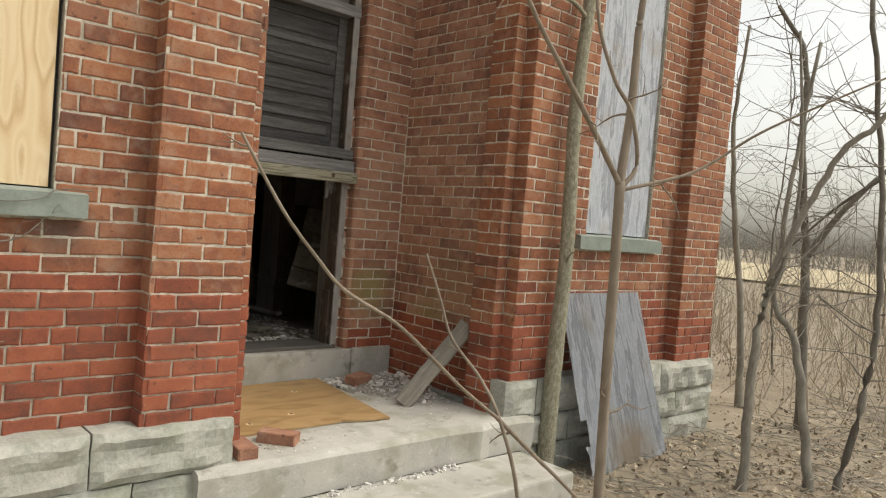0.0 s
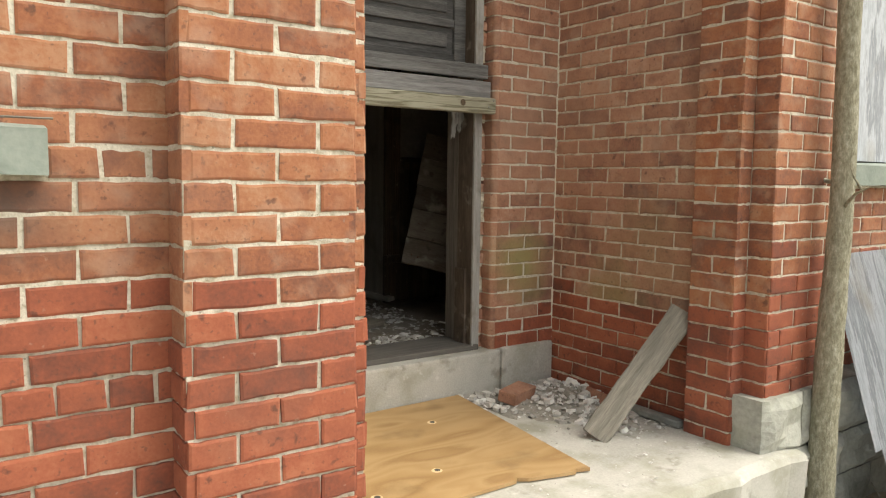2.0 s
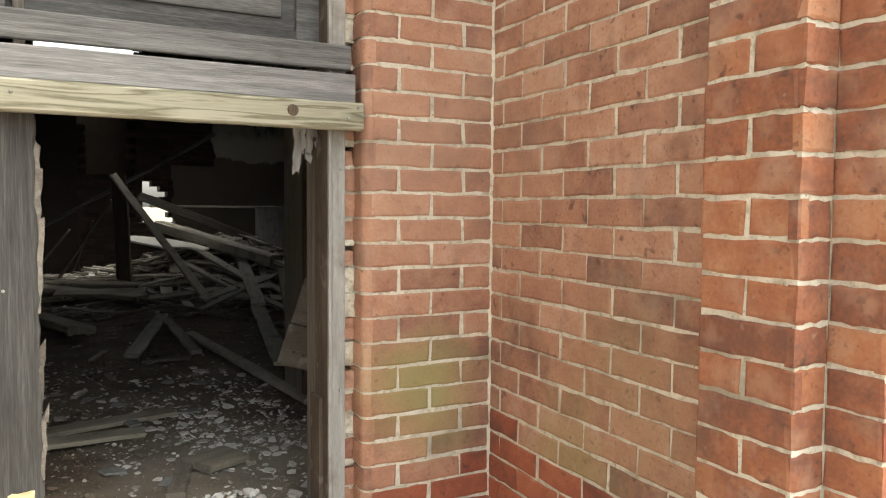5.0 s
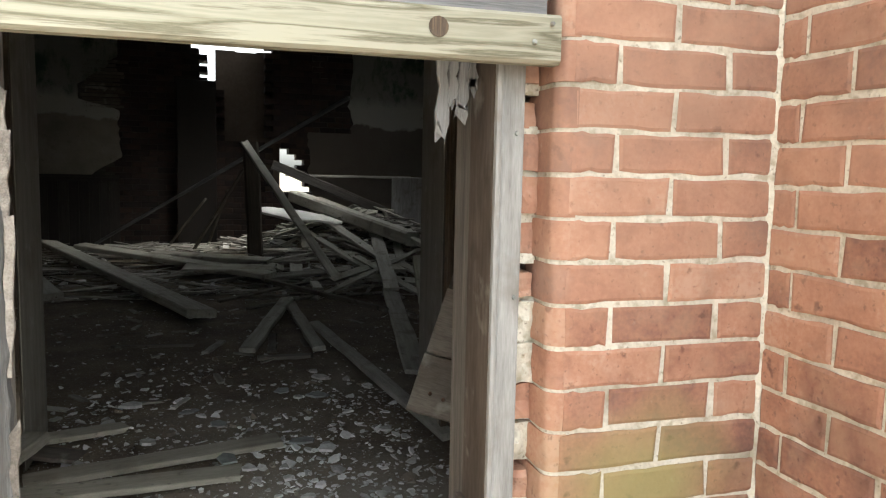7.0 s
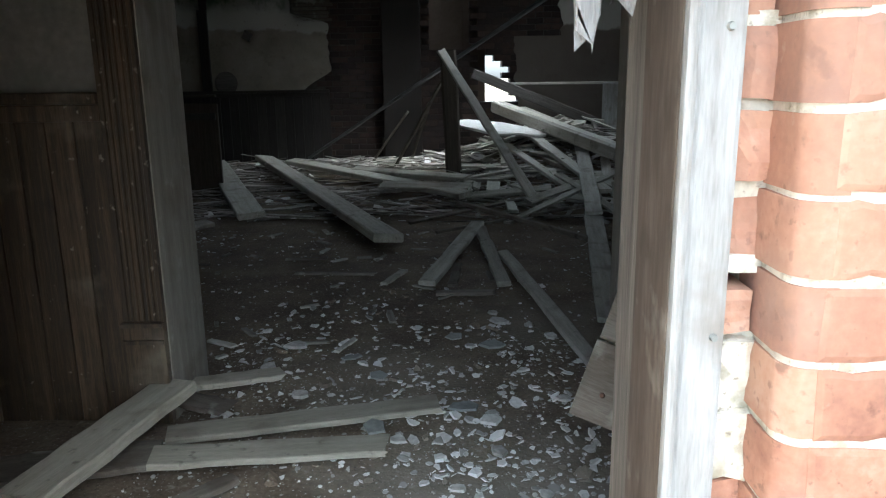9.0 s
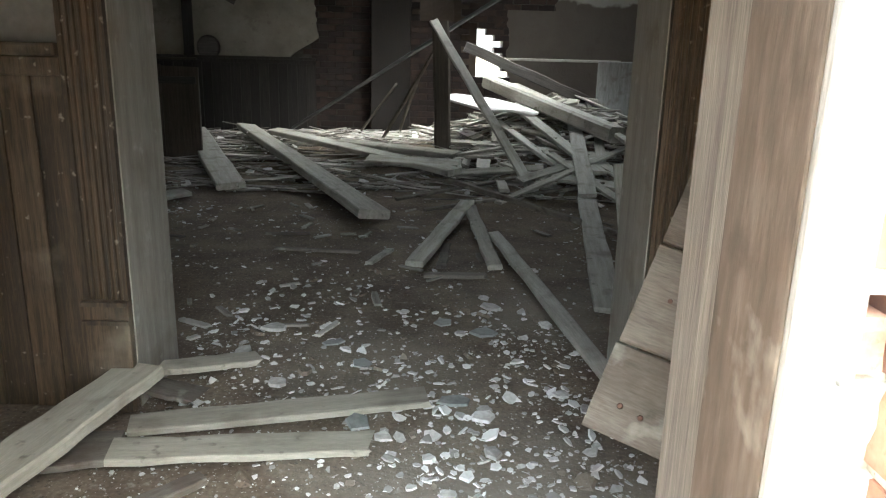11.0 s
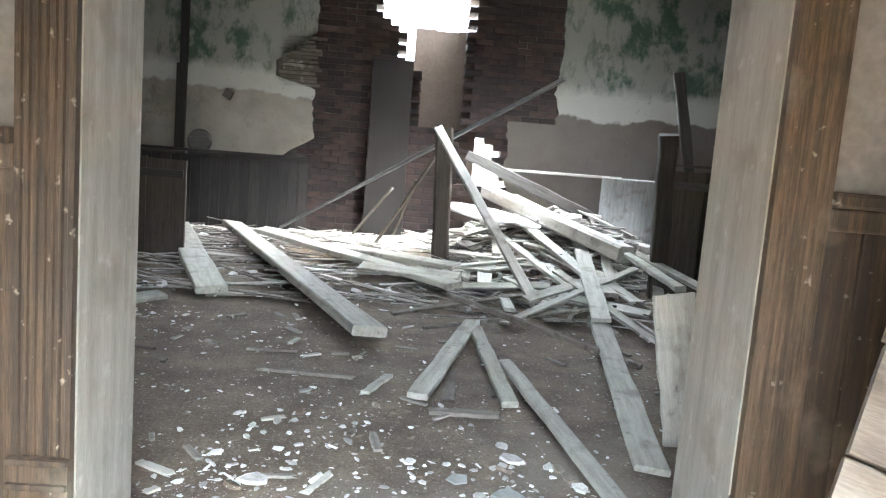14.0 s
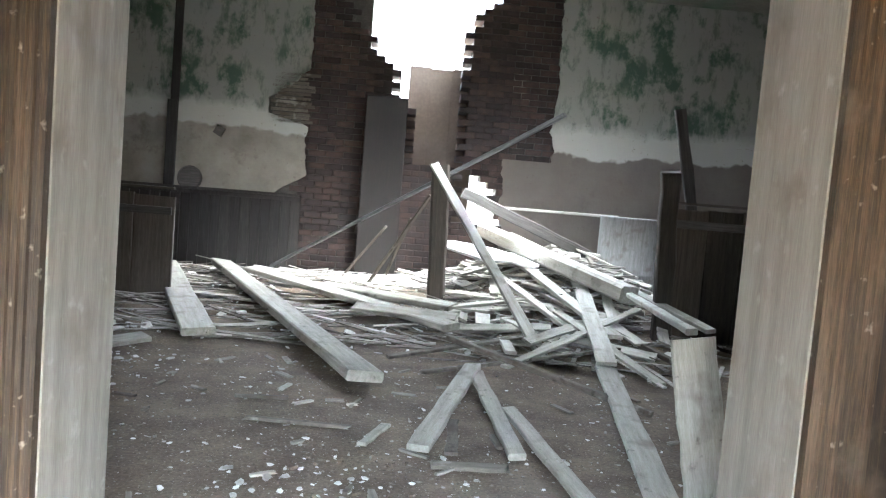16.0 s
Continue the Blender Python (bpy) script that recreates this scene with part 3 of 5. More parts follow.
base_w = root("stone_base_west", None, "grey rock-faced limestone base under the brick wall", "stone base", kind="structure")
base_e = root("stone_base_east", None, "grey rock-faced limestone base with worn corners", "stone base", kind="structure")
_k = 0
for base, rows in ((base_w, [(-0.235, -0.004, (-1.0, -0.35, 0.33, 0.96, 1.592)), (-0.45, -0.241, (-1.0, -0.1, 0.52, 1.14, 1.545)), (-0.80, -0.456, (-1.0, 0.2, 0.9, 1.56))]),
                   (base_e, [(-0.245, -0.004, (3.43, 3.74, 4.5, 5.25, 6.07)), (-0.45, -0.251, (3.62, 4.1, 4.8, 5.5, 6.07)), (-0.80, -0.456, (3.62, 4.4, 5.2, 6.07))])):
    for z0, z1, xs in rows:
        for a, b in zip(xs, xs[1:]):
            _k += 1
            stone_block(base, a + 0.004, b - 0.004, z0, z1, 3.125, 3.30 if a < 3.6 else 3.62, _k)
# side of the building past the corner
bm = bm_box(5.75, 6.05, 3.7, 6.0, 0, TOP)
tagged(link("wall_side_east", bm, M_brick_j), "red brick side wall of the building", "wall", kind="structure")
tagged(link("stone_base_side", bm_box(5.7, 6.07, 3.62, 6.0, -0.8, 0.0), M_stone), "limestone base along the side wall", "stone base", kind="structure")


def sill(x0, x1):
    bm = bmesh.new()
    prof = [(3.215, 0.874), (3.40, 0.874), (3.40, 0.990), (3.29, 0.985), (3.218, 0.970)]
    n = 9
    rows = []
    for i in range(n + 1):
        x = x0 + (x1 - x0) * i / n
        rows.append([bm.verts.new((x, y + random.uniform(-0.003, 0.003), z + random.uniform(-0.002, 0.002))) for y, z in prof])
    for a, b in zip(rows, rows[1:]):
        for k in range(5):
            bm.faces.new((a[k], b[k], b[(k + 1) % 5], a[(k + 1) % 5]))
    bm.faces.new(rows[0])
    bm.faces.new(list(reversed(rows[-1])))
    bmesh.ops.recalc_face_normals(bm, faces=bm.faces)
    return bm


def boarded_window(name, x0, x1, material, label, tilt=0.0):
    w = root(name, None, label, "boarded window", kind="structure")
    part("window_sill", sill(x0 - 0.12, x1 + 0.12), M_sill, w, "grey-green stone sill")
    part("board", bm_box(x0 + 0.004, x1 - 0.018, 3.292, 3.305, 0.992, 3.29, 0.002), material, w)
    part("window_frame", bm_box(x0, x1, 3.33, 3.40, 0.9, 3.3), M_dark, w, "dark wooden frame behind the board")
    return w


boarded_window("window_1", -0.03, 0.80, M_ply, "window covered with fresh yellow plywood")
boarded_window("window_2", 4.31, 5.12, M_plyg, "window covered with a weathered grey board")

bm = bmesh.new()
_n = 24
_gr = []
for i in range(_n + 1):
    x = 1.40 + (3.62 - 1.40) * i / _n
    e = 0.012 * noise.noise((x * 4, 0, 2)) - (0.02 if noise.noise((x * 9, 1, 5)) > 0.45 else 0)
    _gr.append([bm.verts.new(p) for p in ((x, 4.42, -0.43), (x, 3.055 + e, -0.43), (x, 3.045 + e, PORCH - 0.03), (x, 3.06 + e, PORCH - 0.008), (x, 3.09 + e, PORCH), (x, 4.42, PORCH))])
for a, b in zip(_gr, _gr[1:]):
    for k in range(6):
        bm.faces.new((a[k], b[k], b[(k + 1) % 6], a[(k + 1) % 6]))
bm.faces.new(_gr[0])
bm.faces.new(list(reversed(_gr[-1])))
bmesh.ops.recalc_face_normals(bm, faces=bm.faces)
tagged(link("porch_slab", bm, M_concrete), "pale concrete porch slab with a worn front edge", "porch", kind="structure")
step = root("door_step", None, "stained concrete door step below the doorway", "step", kind="structure")
part("step_block", bm_box(1.6, 3.125, 4.40, 4.80, PORCH, 0.0, 0.012), M_concrete, step)
part("step_block", bm_box(3.13, 3.488, 4.395, 4.80, PORCH, 0.008, 0.014), M_concrete, step)
bm = bm_box(1.0, 3.52, 2.60, 3.045, -0.80, -0.425, 0.018)
tagged(link("porch_step", bm, M_concrete), "grey concrete step with rubble along its back", "step", kind="structure")


# ---- doorway ----
def at(ob, m):
    ob.matrix_world = m
    return ob


door = root("door_1", None, "weathered grey door frame with boards nailed across it", "doorway", kind="structure")
part("jamb", bm_box(2.992, 3.034, 4.60, 4.72, 0.0, 2.3, 0.004), M_greyz, door)
part("door_stop", bm_box(2.983, 2.993, 4.485, 4.606, 0.0, 3.3, 0.003), M_stop, door, "bare brown-grey inner strip")
part("bead", bm_box(2.983, 2.994, 4.470, 4.4845, 0.0, 3.3, 0.004), M_paint, door, "rounded bead with flaking paint")
part("outer_casing", bm_box(2.994, 3.037, 4.478, 4.60, 0.0, 3.3, 0.005), M_paint, door, "narrow strip with flaking white paint")
part("jamb", bm_box(2.20, 2.225, 4.53, 4.61, 0.03, 2.2, 0.004), M_greyz, door)
part("outer_casing", bm_box(2.092, 2.128, 4.47, 4.60, 0.0, 3.3, 0.006), M_paint, door, "narrow strip with flaking white paint")
b = part("upright_board", bm_board(1.19, 0.112, 0.032, 71, 0.004, cuts=46), M_weather, door, "grey board with a splintered edge")
at(b, axis((2.190, 4.50, 0.03), (2.187, 4.50, 1.22), up=(0, -1, 0)))
part("short_strip", bm_box(2.969, 2.9825, 4.52, 4.608, 0.028, 0.42, 0.003), M_stop, door, "short pale strip beside the jamb")
part("threshold", bm_box(2.04, 3.03, 4.47, 4.74, -0.005, 0.028, 0.006), M_dark, door, "dark worn wooden threshold")
b = part("crossboard", bm_board(0.947, 0.078, 0.038, 73, 0.001), M_lumber, door, "new greenish lumber board with a knot")
at(b, axis((2.120, 4.430, 1.244), (3.066, 4.430, 1.246), up=(0, -1, 0)))
bm = bmesh.new()
bmesh.ops.create_circle(bm, cap_ends=True, segments=14, radius=0.016, matrix=pose(2.862, 4.4095, 1.252, 90))
part("knot", bm, M_brown, b, "dark round knot")
b.children[0].matrix_parent_inverse = b.matrix_world.inverted()
b = part("crossboard", bm_board(1.0, 0.080, 0.018, 74, 0.0008), M_grey, door, "weathered grey board")
at(b, axis((2.05, 4.442, 1.3245), (3.045, 4.442, 1.3265), up=(0, -1, 0)))
b = part("crossboard", bm_board(0.99, 0.07, 0.018, 75, 0.0008), M_grey, door, "weathered grey board")
at(b, axis((2.05, 4.452, 1.4135), (3.04, 4.452, 1.4145), up=(0, -1, 0)))
for k, (xx, ln) in enumerate(((2.915, 0.13), (2.932, 0.075), (2.950, 0.095), (2.968, 0.05))):
    b = part("hanging_splinter", bm_board(ln, 0.019, 0.012, 176 + k, 0.004, broken=0.03, cuts=6), M_grey, door, "broken splinter hanging from the jamb")
    at(b, axis((xx, 4.56, 1.225), (xx - 0.002, 4.56, 1.225 - ln), up=(0, -1, 0)))
for k, (zz, ln) in enumerate(((0.90, 0.16), (0.72, 0.22), (0.50, 0.13), (0.30, 0.18), (1.05, 0.10))):
    b = part("splinter", bm_board(ln, 0.012, 0.007, 190 + k, 0.003, broken=0.05, cuts=6), M_greyz, door, "grey splinter peeling from the board")
    at(b, axis((2.244, 4.497, zz), (2.251 + 0.004 * (k % 2), 4.488, zz + ln), up=(0, -1, 0)))
for zz, ww in ((0.05, 0.045), (0.27, 0.036)):
    b = part("torn_tag", bm_board(ww * 1.5, 0.018, 0.004, 77, 0.004, broken=0.01, cuts=5), M_ply, door, "torn yellow scrap stapled to the board")
    at(b, axis((2.17, 4.478, zz), (2.17 + ww * 1.5, 4.470, zz + 0.004), up=(0, -1, 0)))
for xx, yy, zz in ((2.165, 4.482, 1.06), (2.17, 4.482, 0.78), (3.022, 4.476, 1.1), (3.026, 4.476, 0.82), (3.02, 4.476, 0.45), (3.02, 4.407, 1.24), (3.05, 4.407, 1.27), (2.2, 4.407, 1.25)):
    bm = bmesh.new()
    bmesh.ops.create_cone(bm, cap_ends=True, segments=10, radius1=0.0042, radius2=0.003, depth=0.005, matrix=pose(xx, yy, zz, 90))
    part("nail", bm, M_slate, door, "dull nail head")

# the upper part of the door leaf, behind the boards
leaf = root("door_leaf", None, "dark grey panelled door with horizontal panels above the boards", "door")
leaf.location = (2.085, 4.56, 1.435)


def leaf_part(name, x0, x1, y0, y1, z0, z1, bev=0.004):
    return part(name, bm_box(x0, x1, y0, y1, z0, z1, bev), M_door, leaf)


leaf_part("stile", 0.0, 0.10, 0, 0.045, 0, 1.0)
leaf_part("stile", 0.83, 0.93, 0, 0.045, 0, 1.0)
for z0, z1 in ((0, 0.07), (0.20, 0.24), (0.37, 0.41), (0.54, 0.58), (0.71, 0.75), (0.90, 1.0)):
    leaf_part("rail", 0.10, 0.83, 0.003, 0.042, z0, z1)
for z0, z1 in ((0.07, 0.20), (0.24, 0.37), (0.41, 0.54), (0.58, 0.71), (0.75, 0.90)):
    leaf_part("panel", 0.10, 0.83, 0.018, 0.03, z0, z1, 0.0)
    leaf_part("raised_field", 0.14, 0.79, 0.010, 0.02, z0 + 0.03, z1 - 0.03, 0.006)
part("transom_bar", bm_box(2.035, 3.04, 4.47, 4.62, 2.40, 2.48, 0.008), M_grey, door, "grey transom bar")
part("transom_panel", bm_box(2.07, 3.02, 4.56, 4.60, 2.48, 3.4), M_dark, door, "dark boarded transom")

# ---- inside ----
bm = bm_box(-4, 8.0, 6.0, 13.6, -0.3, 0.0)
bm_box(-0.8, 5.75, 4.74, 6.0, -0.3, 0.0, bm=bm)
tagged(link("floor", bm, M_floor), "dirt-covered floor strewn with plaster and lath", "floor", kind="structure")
# unseen ceiling; fallen lath hints at its gap, sized here to light the heap
bm = bm_box(-4, 8.2, 6.0, 10.35, 3.6, 3.8)
bm_box(-1.0, 5.75, 4.6, 6.0, 3.6, 3.8, bm=bm)
bm_box(-1.0, 1.5, 3.6, 4.6, 3.6, 3.8, bm=bm)
bm_box(3.6, 5.75, 3.6, 4.6, 3.6, 3.8, bm=bm)
bm_box(-4, 3.35, 10.35, 11.70, 3.6, 3.8, bm=bm)
bm_box(4.75, 8.2, 10.35, 11.70, 3.6, 3.8, bm=bm)
bm_box(-4, 8.2, 11.70, 13.605, 3.6, 3.8, bm=bm)
bm_box(-4, 1.35, 13.605, 14.0, 3.6, 3.8, bm=bm)
bm_box(3.75, 8.2, 13.605, 14.0, 3.6, 3.8, bm=bm)
for k in range(4):
    bm_box(3.2, 4.9, 10.30 + 0.41 * k, 10.35 + 0.41 * k, 3.6, 3.8, bm=bm)
tagged(link("ceiling", bm, M_plaster), "old plaster ceiling with an unseen gap, sized to light the heap", "ceiling", kind="structure")
IW, IE, INY = 1.90, 3.35, 6.0
bm = bm_box(-0.2, IW - 0.02, INY + 0.02, 6.30, 0, 3.6)
bm_box(IE + 0.02, 5.3, INY + 0.02, 6.30, 0, 3.6, bm=bm)
bm_box(IW - 0.02, IE + 0.02, INY + 0.02, 6.30, 2.5, 3.6, bm=bm)
tagged(link("wall_inner", bm, M_plaster), "stained plaster wall between vestibule and hall", "wall", kind="structure")
for nm, x0, x1 in (("wall_vestibule_west", 0.7, 0.9), ("wall_vestibule_east", 4.2, 4.4)):
    tagged(link(nm, bm_box(x0, x1, 4.7, 6.03, 0, 3.6), M_plaster), "dirty plaster wall of the vestibule", "wall", kind="structure")
for nm, x0, x1 in (("wall_hall_west", -4.2, -4.0), ("wall_hall_east", 8.0, 8.2)):
    tagged(link(nm, bm_box(x0, x1, 6.0, 13.9, -0.8, 3.6), M_plaster), "peeling plaster wall", "wall", kind="structure")
for nm, x0, x1 in (("wall_hall_south_west", -4.0, -0.2), ("wall_hall_south_east", 5.3, 8.0)):
    tagged(link(nm, bm_box(x0, x1, 6.0, 6.30, -0.8, 3.6), M_plaster), "plaster wall of the hall", "wall", kind="structure")

tagged(link("wall_side_west", bm_box(-1.0, -0.8, 3.6, 6.0, -0.8, 4.6), M_brick_j), "red brick side wall of the entrance front", "wall", kind="structure")
inner = root("door_2", None, "wide inner doorway with fluted brown casing and pale bare jambs", "doorway", kind="structure")
part("jamb", bm_box(IW - 0.02, IW, INY, 6.325, 0, 2.5, 0.003), M_jamb, inner, "pale bare wooden jamb")
part("jamb", bm_box(IE, IE + 0.02, INY, 6.325, 0, 2.5, 0.003), M_jamb, inner, "pale bare wooden jamb")
part("head", bm_box(IW - 0.02, IE + 0.02, INY, 6.325, 2.5, 2.52), M_jamb, inner)


def fluted(x0, x1, y, z0, z1):
    """Casing board with six flutes on the side of -y."""
    bm = bmesh.new()
    prof = [(x0, y + 0.022), (x0, y)]
    n = 6
    w = (x1 - x0 - 0.02) / n
    for i in range(n):
        a = x0 + 0.01 + i * w
        prof += [(a + w * 0.12, y), (a + w * 0.3, y + 0.006), (a + w * 0.7, y + 0.006), (a + w * 0.88, y)]
    prof += [(x1, y), (x1, y + 0.022)]
    lo = [bm.verts.new((px, py, z0)) for px, py in prof]
    hi = [bm.verts.new((px, py, z1)) for px, py in prof]
    for i in range(len(prof) - 1):
        bm.faces.new((lo[i], lo[i + 1], hi[i + 1], hi[i]))
    bm.faces.new(hi)
    bm.faces.new(list(reversed(lo)))
    bm.faces.new((lo[-1], lo[0], hi[0], hi[-1]))
    return bm


for x0, x1 in ((1.775, IW - 0.003), (IE + 0.003, 3.478)):
    part("fluted_casing", fluted(x0, x1, 5.976, 0.34, 2.55), M_brown, inner, "fluted brown varnished casing")
    p = part("plinth_block", bm_box(x0 - 0.004, x1 + 0.001, 5.966, 6.0, 0.0, 0.34, 0.005), M_brown, inner, "plain brown plinth block")
    q = part("moulding", bm_box(x0 - 0.006, x1 + 0.001, 5.955, 5.967, 0.27, 0.285, 0.004), M_brown, p)
    q = part("moulding", bm_box(x0 - 0.006, x1 + 0.001, 5.955, 5.967, 0.325, 0.34, 0.004), M_brown, p)


def wainscot(name, x0, x1, y, h, label, pitch=0.085, wood=None):
    wood = wood or M_brown
    w = root(name, None, label, "wainscot", kind="structure")
    n = max(1, int(round((x1 - x0) / pitch)))
    for i in range(n):
        a, b = x0 + (x1 - x0) * i / n, x0 + (x1 - x0) * (i + 1) / n
        dy = random.uniform(-0.003, 0.003)
        part("board", bm_box(a + 0.002, b - 0.002, y + dy, y + 0.018, 0.0, h, 0.004), wood, w)
    part("cap_rail", bm_box(x0, x1, y - 0.03, y + 0.02, h, h + 0.035, 0.008), wood, w, "dark moulded cap rail")
    part("cap_moulding", bm_box(x0, x1, y - 0.014, y + 0.01, h - 0.05, h, 0.006), wood, w)
    return w


wainscot("wainscot_vestibule_west", 0.9, 1.770, 5.998, 1.0, "dark brown beadboard wainscot")
wainscot("wainscot_vestibule_east", 3.482, 4.2, 5.998, 1.0, "dark brown beadboard wainscot with a damaged cap")

# end wall with a ragged opening to the sky
NY = 13.6
bm = bm_box(-4.2, 1.96, NY + 0.03, NY + 0.4, 0, 3.8)
bm_box(3.72, 8.2, NY + 0.03, NY + 0.4, 0, 3.8, bm=bm)
wall_n = root("wall_north", None, "dark brick end wall with fallen plaster and a ragged hole", "wall", kind="structure")
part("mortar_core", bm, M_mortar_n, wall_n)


def in_hole(x, z):
    left = 2.30 + 0.07 * noise.noise((z * 5, 0.3, 1)) - max(0.0, z - 2.45) * 0.80 if z > 2.17 else 2.46
    right = 3.17 + 0.05 * noise.noise((z * 6, 4.3, 1)) + max(0.0, z - 3.1) * 0.9
    if z > 1.45 and left < x < right:
        return True
    return 0.72 < z < 1.40 and 3.17 < x < 3.64 - max(0, z - 1.0) * 0.75 + 0.06 * noise.noise((z * 9, 1, 1))


bv, bf = [], []
rng = random.Random(5)
for c in range(51):
    z = 0.0375 + c * 0.0745
    u = 1.20 - (0.105 if c % 2 else 0)
    while u < 4.35:
        xc = u + 0.105
        inside = 1.85 < xc < 3.80
        if not in_hole(xc, z):
            v, f = brick_geo(0.199, rng)
            o = len(bv)
            dy = rng.uniform(-0.006, 0.006)
            bv += [(xc + p[0], NY + 0.012 + p[1] + dy, z + p[2]) for p in v]
            bf += [tuple(i + o for i in q) for q in f]
            if inside:
                o = len(bv)
                hx, hz = 0.1055, 0.0375
                bv += [(xc + sx * hx, NY + 0.03 + sy * 0.36, z + sz * hz) for sx in (-1, 1) for sy in (0, 1) for sz in (-1, 1)]
                bf += [tuple(o + i for i in q) for q in ((0, 1, 3, 2), (4, 6, 7, 5), (0, 4, 5, 1), (2, 3, 7, 6), (0, 2, 6, 4), (1, 5, 7, 3))]
        u += 0.21
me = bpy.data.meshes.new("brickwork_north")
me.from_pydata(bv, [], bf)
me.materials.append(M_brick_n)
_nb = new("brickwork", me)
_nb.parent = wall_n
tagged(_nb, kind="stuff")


def plaster_sheet(x0, x1, z0, z1, ragged, seed, bays=()):
    """A sheet of plaster on the end wall; ragged names the side along which it has broken away; bays: (z0, z1, depth) of deeper losses there."""
    n = 60
    zs = [z0 + (z1 - z0) * i / n for i in range(n + 1)]
    off = []
    for z in zs:
        o = 0.06 * noise.noise((z * 2.2, seed, 0)) + 0.045 * noise.noise((z * 9, seed, 2)) + 0.02 * noise.noise((z * 27, seed, 5))
        for b0, b1, depth in bays:
            if b0 < z < b1:
                o -= depth * min(1.0, (z - b0) / 0.09, (b1 - z) / (0.55 * (b1 - b0)))
        off.append(o)
    if ragged == "right":
        pts = [(x0, z1), (x0, z0)] + [(x1 + o, z) for z, o in zip(zs, off)]
    else:
        pts = [(x1, z0), (x1, z1)] + [(x0 - o, z) for z, o in reversed(list(zip(zs, off)))]
    bm = bmesh.new()
    fr = [bm.verts.new((x, NY - 0.012 + 0.002 * seed, z)) for x, z in pts]
    bk = [bm.verts.new((x, NY + 0.03, z)) for x, z in pts]
    bm.faces.new(fr)
    bm.faces.new(list(reversed(bk)))
    for i in range(len(pts)):
        j = (i + 1) % len(pts)
        bm.faces.new((fr[j], fr[i], bk[i], bk[j]))
    bmesh.ops.recalc_face_normals(bm, faces=bm.faces)
    return bm


tagged(link("plaster_west", plaster_sheet(-4.0, 1.27, 0.90, 3.6, "right", 1, ((1.78, 2.42, 0.46), (0.80, 1.16, 0.34))), M_wallpaint), "peeling cream plaster with green mould", "plaster", kind="structure")
tagged(link("plaster_east", plaster_sheet(4.26, 8.0, 0.05, 3.6, "left", 2), M_wallpaint), "peeling cream plaster with green mould", "plaster", kind="structure")
tagged(link("plaster_low_east", plaster_sheet(3.68, 4.3, 0.05, 1.57, "left", 3), M_wallpaint), "brownish plaster patch beside the hole", "plaster", kind="structure")
# lath laid bare along the broken plaster
rng = random.Random(61)
z = 1.80
while z < 2.40:
    a, c = 0.84 + 0.12 * abs(z - 2.0) + rng.uniform(-0.05, 0.05), 1.36 + rng.uniform(-0.12, 0.03)
    strip = link("lath_strip", bm_board(c - a, 0.036, 0.008, int(z * 1000), 0.002, broken=0.02, cuts=4), M_shutter)
    at(strip, axis((a, NY - 0.006, z), (c, NY - 0.006, z + rng.uniform(-0.008, 0.008)), up=(0, -1, 0)))
    tagged(strip, "bare brown lath strip in the broken plaster", "lath", "bare laths on the end wall")
    z += 0.047
w = wainscot("wainscot_north", -4.0, 1.26, NY - 0.022, 0.90, "near-black wainscot along the end wall", 0.12, M_blackwood)
for a, z0, z1 in ((-0.315, 0.93, 1.94), (-0.30, 1.94, 3.6)):
    tagged(link("batten", bm_box(a - 0.06 if z0 < 1 else a - 0.05, a + 0.06 if z0 < 1 else a + 0.05, NY - 0.06 if z0 < 1 else NY - 0.035, NY - 0.012, z0, z1, 0.006), M_blackwood), "dark vertical batten on the plaster wall", "batten", kind="structure")
# dark disc and tilted box, added in place of two dark plaster holes
bm = bmesh.new()
bmesh.ops.create_cone(bm, cap_ends=True, segments=22, radius1=0.15, radius2=0.13, depth=0.03, matrix=pose(-0.08, NY - 0.025, 1.03, 90))
tagged(link("flue_cover", bm, M_dark), "raised dark disc standing for a round hole in the plaster", "flue cover")
bm = bm_box(-0.055, 0.055, -0.01, 0.01, -0.055, 0.055)
tagged(at(link("wall_box", bm, M_dark), pose(0.24, NY - 0.022, 1.62, 0, 28, 0)), "small dark tilted box standing for a hole in the plaster", "box")

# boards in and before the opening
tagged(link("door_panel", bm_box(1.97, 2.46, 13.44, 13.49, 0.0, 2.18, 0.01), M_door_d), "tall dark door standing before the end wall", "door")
tan = root("tan_panel", pose(2.83, NY + 0.26, 0.55, -2, 0, 0), "tall brown board panel standing in the broken opening", "panel")
for x0, x1, h in ((-0.38, -0.11, 2.10), (-0.11, 0.16, 2.085), (0.16, 0.47, 2.10)):
    part("board", bm_box(x0, x1, -0.02, 0.02, 0, h, 0.004), M_tan, tan)
part("batten", bm_box(-0.36, 0.41, 0.021, 0.045, 1.2, 1.3, 0.004), M_tan, tan)


def mound(x, y):
    return 0.04 + 0.50 * math.exp(-((x - 4.15) / 0.95) ** 2 - ((y - 11.7) / 1.5) ** 2) + 0.10 * math.exp(-((x - 2.4) / 1.8) ** 2 - ((y - 11.6) / 1.4) ** 2)


